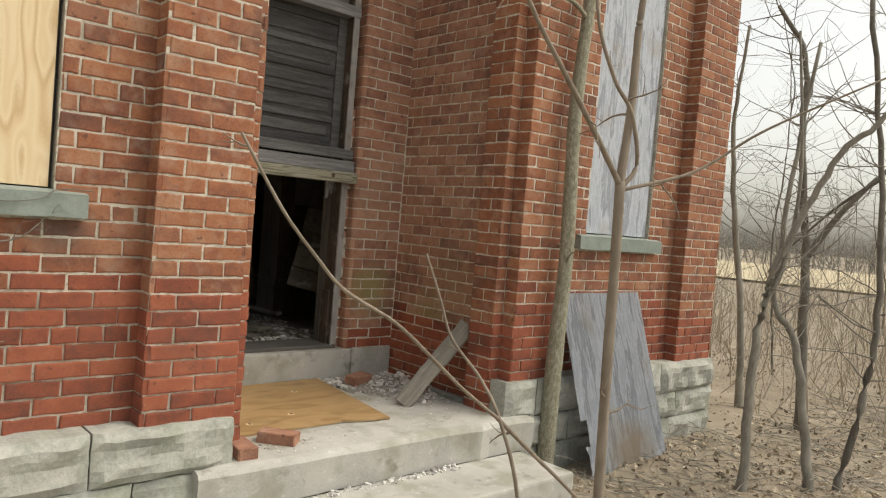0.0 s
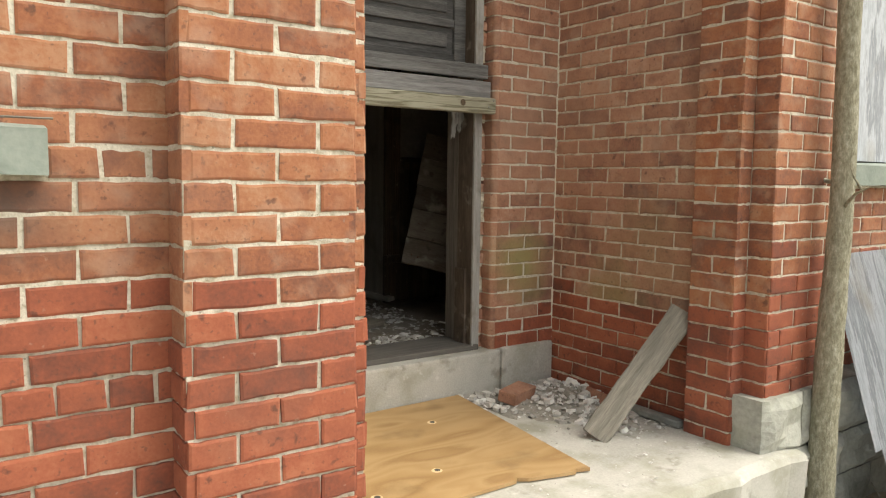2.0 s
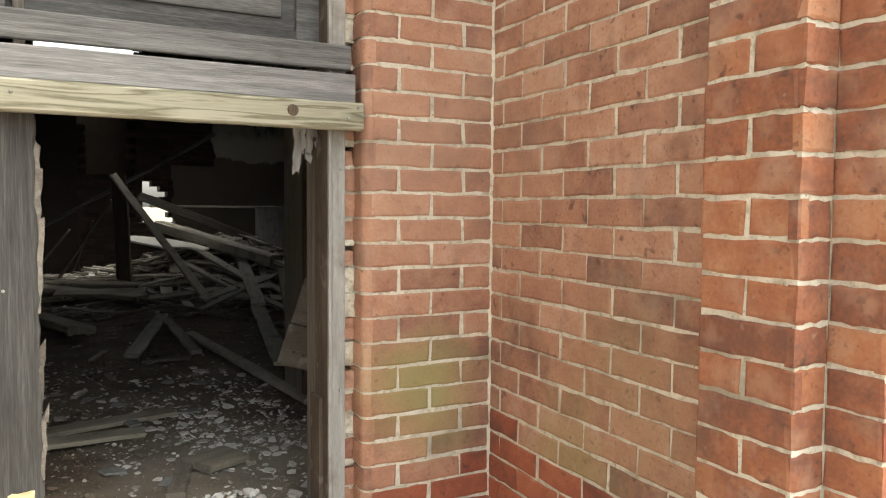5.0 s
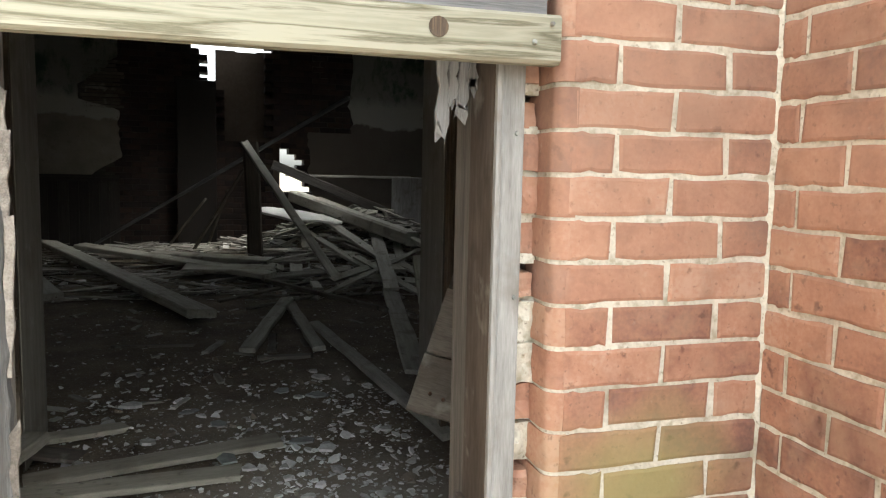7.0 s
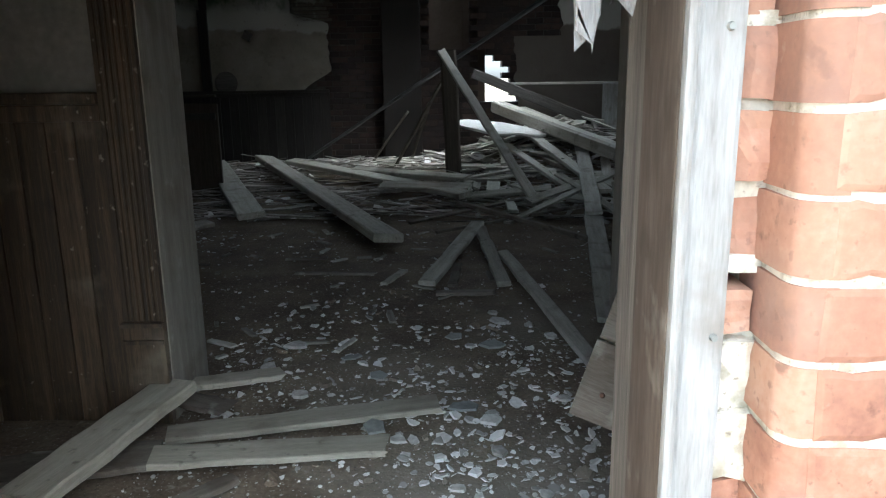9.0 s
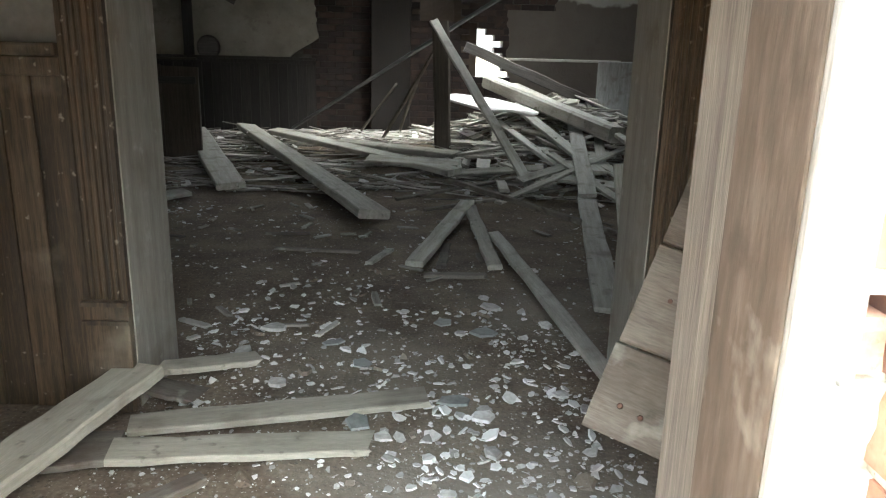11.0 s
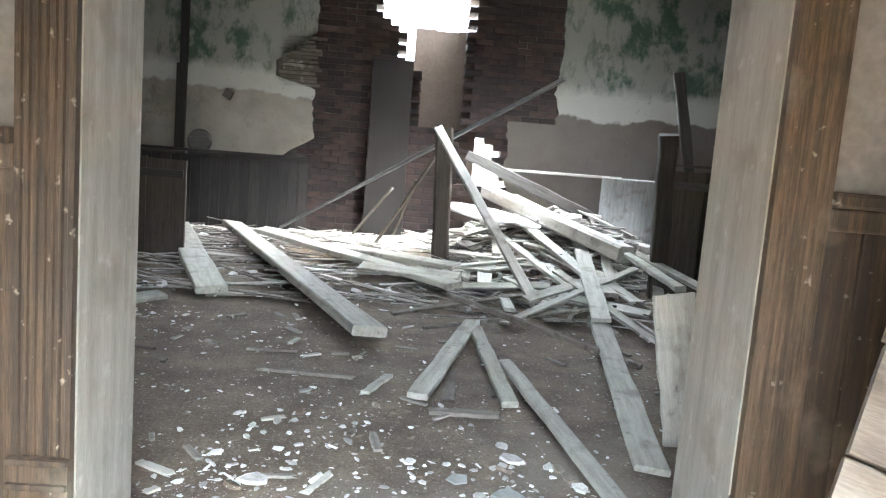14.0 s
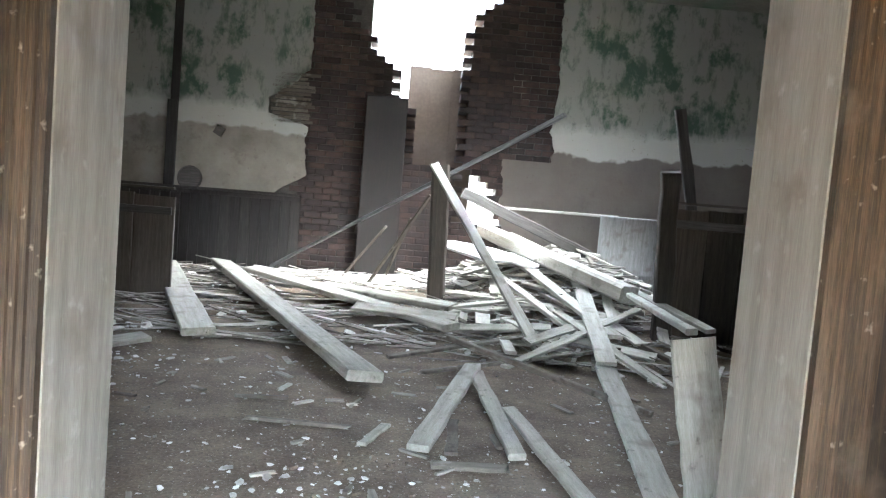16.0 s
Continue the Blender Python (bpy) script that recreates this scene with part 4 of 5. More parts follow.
# debris mound under the boards
bm = bmesh.new()
_g = [[None] * 41 for _ in range(41)]
for i in range(41):
    for j in range(41):
        x, y = -1.5 + 7.0 * i / 40, 8.9 + 4.6 * j / 40
        z = mound(x, y) - 0.05 + 0.05 * noise.noise((x * 3, y * 3, 0)) + 0.03 * noise.noise((x * 9, y * 9, 3))
        z *= min(1, (j + 0.001) / 4)
        _g[i][j] = bm.verts.new((x, y, max(z, 0.003)))
for i in range(40):
    for j in range(40):
        bm.faces.new((_g[i][j], _g[i + 1][j], _g[i + 1][j + 1], _g[i][j + 1]))
tagged(link("debris_mound", bm, M_floor, smooth=True), "heap of dirt and plaster dust on the floor", "debris", kind="stuff")

# long fallen boards of the hall
G = "fallen boards in the hall"
LB = "pale dusty board fallen on the rubble"
for p, q, w, t, m in (
        ((2.40, 8.40, 0.07), (0.67, 12.29, 0.19), 0.20, 0.06, M_plank),
        ((2.93, 9.67, 0.14), (1.09, 11.8, 0.20), 0.15, 0.05, M_plank),
        ((2.96, 10.2, 0.20), (1.87, 11.04, 0.19), 0.13, 0.05, M_plank),
        ((1.30, 9.25, 0.07), (0.20, 12.0, 0.17), 0.21, 0.05, M_plank),
        ((3.49, 6.86, 0.02), (3.80, 8.9, 0.10), 0.125, 0.025, M_plank),
        ((3.80, 8.85, 0.13), (4.06, 10.94, 0.46), 0.12, 0.025, M_plank),
        ((3.36, 5.90, 0.035), (3.10, 8.0, 0.06), 0.062, 0.03, M_plank),
        ((2.85, 8.85, 0.22), (3.84, 8.15, 0.04), 0.06, 0.03, M_shutter),
        ((2.665, 7.50, 0.02), (2.975, 8.6, 0.12), 0.095, 0.03, M_plank),
        ((3.065, 7.47, 0.02), (2.99, 8.52, 0.10), 0.075, 0.03, M_plank),
        ((2.715, 7.35, 0.012), (3.02, 7.355, 0.012), 0.05, 0.018, M_shutter),
        ((2.44, 7.53, 0.012), (2.53, 7.80, 0.012), 0.04, 0.015, M_plank),
        ((2.80, 7.48, 0.012), (2.83, 7.90, 0.02), 0.05, 0.015, M_shutter),
        ((1.926, 7.78, 0.012), (2.38, 7.735, 0.012), 0.03, 0.015, M_shutter),
        ((1.80, 8.1, 0.012), (2.05, 8.12, 0.012), 0.035, 0.015, M_shutter),
        ((0.75, 9.25, 0.10), (0.45, 8.8, 0.03), 0.14, 0.03, M_plank),
        ((1.05, 9.05, 0.06), (0.6, 8.55, 0.03), 0.13, 0.03, M_plank),
        ((4.25, 10.0, 0.42), (3.35, 12.2, 0.74), 0.16, 0.13, M_plank),
        ((4.45, 10.3, 0.36), (3.65, 12.4, 0.70), 0.09, 0.05, M_plank),
        ((4.0, 9.4, 0.20), (3.55, 11.4, 0.55), 0.12, 0.03, M_plank),
        ((3.8, 9.6, 0.16), (3.35, 11.0, 0.42), 0.10, 0.03, M_plank),
        ((4.35, 9.0, 0.10), (3.65, 10.4, 0.34), 0.05, 0.03, M_shutter),
        ((4.1, 8.75, 0.05), (3.7, 9.9, 0.27), 0.07, 0.02, M_plank),
        ((4.6, 9.3, 0.30), (4.2, 10.6, 0.50), 0.08, 0.03, M_plank),
        ((4.02, 8.2, 0.46), (4.27, 10.1, 0.42), 0.055, 0.035, M_plank),
        ((2.7, 8.75, 0.03), (4.0, 9.3, 0.14), 0.05, 0.02, M_shutter),
        ((3.2, 8.9, 0.06), (4.3, 9.9, 0.33), 0.07, 0.02, M_plank),
        ((2.5, 9.0, 0.05), (3.5, 9.55, 0.15), 0.045, 0.02, M_shutter)):
    board("fallen_board", p, q, w, t, m, LB if m is M_plank else "grey weathered strip of wood on the rubble", group=G, broken=random.choice((0, 0.03)), tilt=random.uniform(-8, 8))
rng = random.Random(12)
for i in range(64):
    x, y = rng.uniform(2.95, 4.75), rng.uniform(9.0, 12.4)
    a = rng.gauss(115, 38)
    ln = rng.uniform(0.35, 1.1)
    dx, dy = ln * math.cos(radians(a)), ln * math.sin(radians(a))
    p, q = (x, y, mound(x, y) + rng.uniform(0.02, 0.1)), (x + dx, min(y + dy, 13.3), mound(x + dx, y + dy) + rng.uniform(0.02, 0.09))
    board("broken_board", p, q, rng.uniform(0.05, 0.12), rng.uniform(0.015, 0.03), M_plank, "short broken board on the heap", group="broken boards on the heap", broken=0.05, tilt=rng.uniform(-25, 25))
for p, q in (((1.9, 12.4, 0.1), (2.35, 12.2, 0.7)), ((2.2, 11.9, 0.1), (2.75, 11.2, 1.05)), ((2.35, 12.6, 0.1), (2.6, 12.2, 0.8))):
    board("leaning_stick", p, q, 0.035, 0.02, M_shutter, "thin stick leaning over the heap", "stick", group="sticks on the heap")

board("post", (2.85, 10.72, 0.0), (2.80, 10.72, 1.30), 0.15, 0.12, M_old, "dark square wooden post standing in the rubble", "post", up=(0, -1, 0))
board("leaning_strip", (3.50, 9.32, 0.06), (2.735, 10.58, 1.30), 0.075, 0.03, M_plank, "pale strip leaning on the post", up=(0, -0.6, 0.8), broken=0.04)
board("long_pole", (1.04, 13.1, 0.10), (3.62, 9.87, 1.69), 0.035, 0.03, M_grey, "long thin pole resting across the post", "pole")
board("rail", (3.3, 12.9, 0.98), (4.9, 12.7, 0.98), 0.03, 0.03, M_plank, "thin horizontal rail beyond the heap", "rail")
board("rail", (4.05, 11.6, 0.64), (4.75, 11.2, 0.58), 0.03, 0.03, M_plank, "thin horizontal rail beyond the heap", "rail")
board("dark_brace", (3.05, 11.4, 1.10), (4.3, 11.5, 0.60), 0.10, 0.04, M_dark, "dark board slanting behind the pile", up=(0, -1, 0))
bm = bmesh.new()
_drum = [[bm.verts.new((4.66 + r * math.cos(k * math.tau / 40) * (1 + 0.02 * noise.noise((k * 0.5, z * 3, 0))), 11.45 + r * math.sin(k * math.tau / 40), z)) for k in range(40)]
         for r, z in ((0.275, 0.0), (0.285, 0.0), (0.285, 0.45), (0.29, 0.46), (0.29, 0.48), (0.285, 0.49), (0.285, 0.975), (0.29, 0.985), (0.28, 0.99), (0.275, 0.98))]
for a, c in zip(_drum, _drum[1:] + _drum[:1]):
    for k in range(40):
        bm.faces.new((a[k], a[(k + 1) % 40], c[(k + 1) % 40], c[k]))
tagged(link("drum", bm, M_paint, smooth=True), "pale painted metal drum standing upright in the rubble", "drum")
bm = bmesh.new()
rng = random.Random(3)
vs = [bm.verts.new((0.52 * math.cos(a) * rng.uniform(0.85, 1.1), 0.30 * math.sin(a) * rng.uniform(0.85, 1.1), 0.02 * rng.uniform(-1, 1))) for a in [k * math.tau / 14 for k in range(14)]]
f = bm.faces.new(vs)
r = bmesh.ops.extrude_face_region(bm, geom=[f])
bmesh.ops.translate(bm, verts=[v for v in r["geom"] if isinstance(v, bmesh.types.BMVert)], vec=(0, 0, 0.02))
tagged(at(link("plaster_sheet", bm, M_white), pose(3.30, 11.05, 0.56, 8, 6, 10)), "large pale sheet of fallen plaster", "plaster sheet")


def standing_panel(name, x0, x1, y, top, label, ragged, seed):
    """A screen of upright boards with a broken top."""
    rng = random.Random(seed)
    w = root(name, None, label, "partition")
    n = 4
    for i in range(n):
        a, b = x0 + (x1 - x0) * i / n, x0 + (x1 - x0) * (i + 1) / n
        h = top[0] + (top[1] - top[0]) * i / (n - 1) + rng.uniform(-0.01, 0.01)
        bb = part("board", bm_board(h, b - a - 0.002, 0.03, seed + i, 0.002, broken=ragged), M_old, w)
        at(bb, axis(((a + b) / 2, y, 0), ((a + b) / 2, y, h), up=(0, -1, 0)))
    part("cap", bm_box(x0 + 0.01, x1 - 0.01, y - 0.03, y + 0.03, max(top) + 0.002, max(top) + 0.022, 0.004), M_old, w)
    part("top_rail", bm_box(x0 + 0.02, x1 - 0.02, y - 0.035, y - 0.0155, min(top) - 0.14, min(top) - 0.08, 0.004), M_dark, w)
    return w


standing_panel("partition", -0.6, 0.70, 10.6, (0.92, 0.86), "dark low board partition in the hall", 0.01, 31)
standing_panel("partition", 4.50, 5.55, 9.93, (1.09, 1.12), "dark low board partition in the hall", 0.004, 41)
board("broken_post", (4.475, 9.86, 0.0), (4.425, 9.86, 1.36), 0.135, 0.06, M_old, "dark broken post with a slanting ragged top", "post", up=(0, -1, 0), broken=0.11, wear=0.010)
board("leaning_board", (4.91, 10.02, 0.0), (4.49, 9.99, 1.82), 0.085, 0.03, M_dark, "dark board leaning behind the partition", up=(0, -1, 0))
board("standing_board", (3.715, 7.16, 0.0), (3.622, 7.22, 0.59), 0.165, 0.022, M_plank, "pale wide board standing behind the doorway", up=(0, -1, 0))

# vestibule boards
GV = "boards on the vestibule floor"
board("floor_board", (1.93, 5.83, 0.03), (2.72, 6.05, 0.02), 0.105, 0.02, M_vest, "pale grey board lying on the floor", group=GV, broken=0.05)
board("floor_board", (1.95, 5.66, 0.05), (2.60, 5.78, 0.02), 0.11, 0.02, M_vest, "pale grey board with a worn end lying on the floor", group=GV, broken=0.03)
board("floor_board", (1.75, 5.38, 0.09), (1.91, 6.0, 0.12), 0.14, 0.04, M_vest, "thick grey board lying across others", group=GV)
board("floor_board", (1.87, 6.13, 0.06), (2.17, 6.30, 0.03), 0.09, 0.02, M_vest, "short grey board lying on the floor", group=GV, broken=0.03)
board("floor_board", (1.5, 5.62, 0.03), (1.95, 5.72, 0.03), 0.16, 0.02, M_shutter, "dark grey board lying on the floor", group=GV)
board("floor_board", (1.90, 6.05, 0.05), (2.05, 6.02, 0.03), 0.10, 0.015, M_shutter, "short broken grey board on the floor", group=GV, broken=0.04)
board("floor_board", (1.95, 5.35, 0.025), (2.20, 5.60, 0.02), 0.05, 0.02, M_shutter, "narrow grey strip on the floor", group=GV)
board("floor_board", (2.62, 4.98, 0.02), (2.70, 5.32, 0.02), 0.06, 0.02, M_shutter, "narrow grey strip on the floor", group=GV)
board("wood_block", (2.72, 5.22, 0.03), (2.88, 5.30, 0.03), 0.16, 0.03, M_vest, "short thick board scrap on the floor", group=GV)

# leaning battened panel inside the door
_e = Vector((1.0, -0.5, -0.275)).normalized()
_u = Vector((0.46, 0.37, 1.0))
_u = (_u - _e * _u.dot(_e)).normalized()
pan = root("wooden_shutter", Matrix.Translation((3.024, 5.224, 0.382)) @ Matrix((_e, _u.cross(_e), _u)).transposed().to_4x4(), "grey shutter of wide boards leaning inside the doorway", "shutter")
for i, (dx, hh) in enumerate(((0.0, 0.17), (0.004, 0.20), (0.006, 0.16), (0.002, 0.21), (0.008, 0.19))):
    b = part("board", bm_board(0.86, hh - 0.004, 0.022, 90 + i, 0.003), M_shutter, pan)
    b.matrix_basis = pose(dx, random.uniform(-0.005, 0.005), (0.085, 0.27, 0.45, 0.635, 0.835)[i], 90, 0, 0)


for xx, zz in ((0.05, 0.06), (0.09, 0.055), (0.10, 0.24), (0.06, 0.27), (0.08, 0.44), (0.05, 0.47), (0.09, 0.63), (0.07, 0.82), (0.33, 0.07), (0.36, 0.26), (0.34, 0.45), (0.35, 0.65)):
    bm = bmesh.new()
    bmesh.ops.create_cone(bm, cap_ends=True, segments=8, radius1=0.006, radius2=0.004, depth=0.006, matrix=pose(xx, -0.013, zz, 90))
    part("nail", bm, M_metal, pan, "dark rusted nail head")
board("prop", (3.66, 4.93, 0.0), (3.66, 4.93, 0.225), 0.09, 0.05, M_grey, "short grey block propping the shutter", "block", up=(0, -1, 0))


# ---- rubble ----
def chip(rng, size, flat):
    """Vertices and faces of an irregular flat flake about the origin."""
    n = rng.randrange(5, 8)
    a0 = rng.uniform(0, 6)
    ring = [(size * rng.uniform(0.6, 1.1) * math.cos(a0 + k * math.tau / n), size * rng.uniform(0.45, 0.9) * math.sin(a0 + k * math.tau / n)) for k in range(n)]
    h = size * flat
    v = [(x, y, 0) for x, y in ring] + [(x * 0.94, y * 0.94, h * rng.uniform(0.7, 1.1)) for x, y in ring]
    f = [tuple(range(n, 2 * n))] + [(k, (k + 1) % n, n + (k + 1) % n, n + k) for k in range(n)]
    return v, f


def scatter(name, spots, material, label, flat=0.2, seed=1):
    """spots: (x, y, z, size) of each flake; joined into one object."""
    rng = random.Random(seed)
    vv, ff = [], []
    for x, y, z, s in spots:
        v, f = chip(rng, s, flat * rng.uniform(0.5, 1.4))
        m = pose(x, y, z, rng.gauss(0, 17), rng.gauss(0, 17), rng.uniform(0, 360))
        o = len(vv)
        vv += [tuple(m @ Vector(p)) for p in v]
        ff += [tuple(o + i for i in q) for q in f]
    me = bpy.data.meshes.new(name)
    me.from_pydata(vv, [], ff)
    me.materials.append(material)
    return tagged(new(name, me), label, "rubble", kind="stuff")


def single_chips(name, spots, material, label, category, group, flat=0.2, seed=1):
    rng = random.Random(seed)
    for x, y, z, s in spots:
        v, f = chip(rng, s, flat)
        me = bpy.data.meshes.new(name)
        me.from_pydata(v, [], f)
        me.materials.append(material)
        at(tagged(new(name, me), label, category, group), pose(x, y, z, rng.uniform(-6, 6), rng.uniform(-6, 6), rng.uniform(0, 360)))


def heap(x, y):
    """Height of the rubble heap in the porch corner over the slab."""
    u, v = (x - 2.86) / 0.62, (y - 3.66) / 0.72
    return max(0.0, 0.055 * (u * 0.6 + v * 0.6) * (1 - (2 * v - 1.2) ** 2) + 0.02 * noise.noise((x * 9, y * 9, 0)) - 0.012) if 0 < u <= 1 and 0 < v <= 1 else 0.0


rng = random.Random(77)


def spot_list(n, x0, x1, y0, y1, z, s0, s1, keep=lambda x, y: True):
    out = []
    while len(out) < n:
        x, y = rng.uniform(x0, x1), rng.uniform(y0, y1)
        if keep(x, y) and rng.random() < 0.35 + 0.65 * max(0, noise.noise((x * 2.2, y * 2.2, 9)) + 0.5):
            out.append((x, y, z, s0 + (s1 - s0) * rng.random() ** 4))
    return out


scatter("plaster_rubble", spot_list(1500, 1.9, 3.3, 4.8, 6.7, 0.0, 0.003, 0.016), M_white, "white crumbs of plaster on the dirt floor", seed=2)
scatter("plaster_rubble", spot_list(430, 2.45, 3.3, 4.78, 6.9, 0.0, 0.012, 0.032), M_white, "white broken plaster on the dirt floor", seed=3)
scatter("plaster_rubble", spot_list(80, 1.9, 2.45, 5.95, 7.4, 0.0, 0.01, 0.04), M_white, "white broken plaster on the dirt floor", seed=4)
scatter("plaster_rubble", spot_list(700, 0.6, 4.0, 6.4, 9.0, 0.0, 0.004, 0.024), M_white, "white crumbs of plaster on the hall floor", seed=5)
scatter("plaster_rubble", [(x, y, mound(x, y), s) for x, y, z, s in spot_list(520, -0.5, 5.0, 9.0, 13.3, 0, 0.015, 0.07)], M_white, "broken plaster over the heap", seed=6)
scatter("plaster_rubble", [(x, y, z + heap(x, y), s) for x, y, z, s in spot_list(900, 2.75, 3.46, 3.55, 4.40, PORCH, 0.005, 0.036, lambda x, y: x + 0.55 * (y - 4.3) > 2.78)], M_white, "white plaster rubble on the porch", 0.6, seed=7)
scatter("porch_grit", spot_list(260, 1.65, 3.4, 3.2, 4.42, PORCH, 0.003, 0.012, lambda x, y: not (1.70 < x < 2.80 and 3.42 < y < 4.40)), M_white, "white crumbs scattered over the porch slab", 0.5, seed=31)
scatter("stone_grit", spot_list(260, 1.6, 2.95, 2.97, 3.04, -0.425, 0.006, 0.02), M_white, "white grit along the back of the step", 0.6, seed=8)
scatter("porch_grit", spot_list(70, 1.63, 2.1, 3.12, 3.40, PORCH, 0.005, 0.016), M_white, "white grit on the porch slab", 0.5, seed=14)
scatter("door_rubble", spot_list(90, 2.2, 2.92, 4.72, 4.95, 0.01, 0.012, 0.035), M_white, "white plaster rubble behind the threshold", 0.6, seed=9)
scatter("plaster_rubble", spot_list(190, 2.72, 3.24, 5.2, 6.15, 0.002, 0.008, 0.04), M_white, "white broken plaster beside the doorway", 0.25, seed=15)
scatter("slate_rubble", spot_list(120, 2.1, 3.2, 4.9, 7.5, 0.0, 0.012, 0.04), M_floor, "dark clods on the floor", 0.4, seed=10)
single_chips("plaster_chunk", [(2.91, 5.95, 0.01, 0.045), (2.62, 5.82, 0.01, 0.035), (2.27, 6.14, 0.015, 0.045), (2.16, 6.62, 0.01, 0.05), (2.10, 6.4, 0.01, 0.045), (3.0, 6.9, 0.01, 0.05), (3.05, 6.35, 0.01, 0.03),
                               (2.98, 7.02, 0.01, 0.035), (2.86, 6.6, 0.01, 0.03), (3.2, 6.7, 0.01, 0.04), (2.97, 4.79, 0.03, 0.035), (2.85, 4.79, 0.03, 0.03), (3.16, 6.1, 0.01, 0.035), (2.8, 5.55, 0.01, 0.03)],
             M_white, "white flake of fallen plaster", "plaster", "plaster flakes on the floor", 0.25, 21)
single_chips("slate_piece", [(2.55, 5.86, 0.04, 0.055), (2.83, 6.05, 0.008, 0.06), (2.40, 6.5, 0.008, 0.05), (2.95, 6.62, 0.008, 0.075), (2.52, 6.32, 0.008, 0.045), (2.8, 6.72, 0.008, 0.05), (2.44, 5.35, 0.008, 0.07), (2.62, 5.15, 0.008, 0.06)],
             M_slate, "flat grey broken slate on the floor", "slate", "broken slates on the floor", 0.12, 22)

scatter("plaster_rubble", spot_list(2600, 1.9, 3.35, 4.76, 6.6, 0.0, 0.0015, 0.006), M_rub, "fine grey grit on the dirt floor", 0.6, seed=41)
scatter("plaster_rubble", spot_list(1500, 0.7, 4.1, 6.4, 9.2, 0.0, 0.002, 0.011), M_rub, "small clods and crumbs on the hall floor", 0.6, seed=42)
scatter("plaster_rubble", [(x, y, z, s) for x, y, z, s in spot_list(70, 1.95, 2.5, 6.2, 7.3, 0.0, 0.01, 0.035)], M_white, "white broken plaster on the dirt floor", 0.3, seed=43)
scatter("plaster_rubble", spot_list(60, 0.7, 1.3, 8.3, 9.0, 0.0, 0.015, 0.06), M_white, "white broken plaster on the hall floor", 0.25, seed=44)
rng = random.Random(55)
for i in range(46):
    x, y = rng.uniform(1.3, 3.9), 6.5 + 2.4 * rng.random()
    a, ln = rng.uniform(0, math.tau), rng.uniform(0.04, 0.16)
    board("wood_scrap", (x, y, 0.008), (x + ln * math.cos(a), y + ln * math.sin(a), 0.009), rng.uniform(0.012, 0.035), 0.010, rng.choice((M_shutter, M_plank, M_lean)),
          "small brown scrap of wood on the dirt floor", "wood scrap", group="wood scraps on the floor", broken=0.02, wear=0.003)

# lath, strewn over the hall
rng = random.Random(9)
lv, lf = [], []
for i in range(900):
    if i < 420:
        x, y, a = rng.uniform(-0.4, 3.2), 9.3 + 4.0 * rng.random() ** 0.9, rng.gauss(-6, 18)
    else:
        x, y, a = rng.gauss(3.9, 0.65), rng.gauss(11.0, 1.1), rng.uniform(0, 180)
    if y < 8.85 or y > 13.4 or x > 5.2:
        continue
    ln, w = rng.uniform(0.25, 0.95), rng.uniform(0.022, 0.04)
    z = mound(x, y) - 0.03 + rng.uniform(0.0, 0.05)
    m = pose(x, y, z, rng.gauss(0, 14), rng.gauss(0, 5), a)
    o = len(lv)
    lv += [tuple(m @ Vector((sx * ln / 2, sy * w / 2, sz * 0.004))) for sx in (-1, 1) for sy in (-1, 1) for sz in (-1, 1)]
    lf += [tuple(o + k for k in q) for q in ((0, 1, 3, 2), (4, 6, 7, 5), (0, 4, 5, 1), (2, 3, 7, 6), (0, 2, 6, 4), (1, 5, 7, 3))]
me = bpy.data.meshes.new("lath_litter")
me.from_pydata(lv, [], lf)
me.materials.append(M_lath)
tagged(new("lath_litter", me), "pale broken laths strewn over the floor", "lath", kind="stuff")

# ---- porch things ----
bm = bmesh.new()
_g = [[None] * 19 for _ in range(19)]
for i in range(19):
    for j in range(19):
        u, v = i / 18, j / 18
        x, y = 2.86 + 0.62 * u, 3.66 + 0.72 * v
        h = heap(x, y) if 0 < i and 0 < j else -0.004
        _g[i][j] = bm.verts.new((x, y, PORCH - 0.003 + h))
for i in range(18):
    for j in range(18):
        bm.faces.new((_g[i][j], _g[i + 1][j], _g[i + 1][j + 1], _g[i][j + 1]))
tagged(link("rubble_heap", bm, M_rub, smooth=True), "grey mortar dust and dirt heaped in the porch corner", "rubble", kind="stuff")
pts = [(-0.52, -0.45), (0.19, -0.455), (0.205, -0.44), (0.24, -0.465), (0.43, -0.515), (0.44, -0.50), (0.50, -0.52), (0.62, 0.485), (-0.50, 0.49)]
bm = bm_slab_outline(pts, 0, 0.013)
ply = tagged(at(link("plywood_sheet", bm, M_plyf), pose(2.22, 3.90, PORCH + 0.008, 0.5, -0.4, 0)), "damp orange plywood sheet lying on the porch", "plywood")
for xx, yy in ((0.28, 0.22), (0.0, -0.225), (-0.3, -0.3)):
    bm = bmesh.new()
    bmesh.ops.create_circle(bm, cap_ends=True, segments=14, radius=0.021, matrix=pose(xx, yy, 0.0142))
    rim = part("hole_rim", bm, M_ply, ply, "pale splintered rim of a hole")
    bm = bmesh.new()
    bmesh.ops.create_circle(bm, cap_ends=True, segments=12, radius=0.012, matrix=pose(xx + 0.002, yy, 0.0155))
    part("hole", bm, M_dark, rim, "dark drilled hole")
board("leaning_plank", (3.0, 3.62, PORCH + 0.01), (3.452, 3.53, 0.305), 0.115, 0.032, M_lean, "grey weathered plank leaning on the brick pier", "plank", up=(-0.6, -0.5, 0.5))
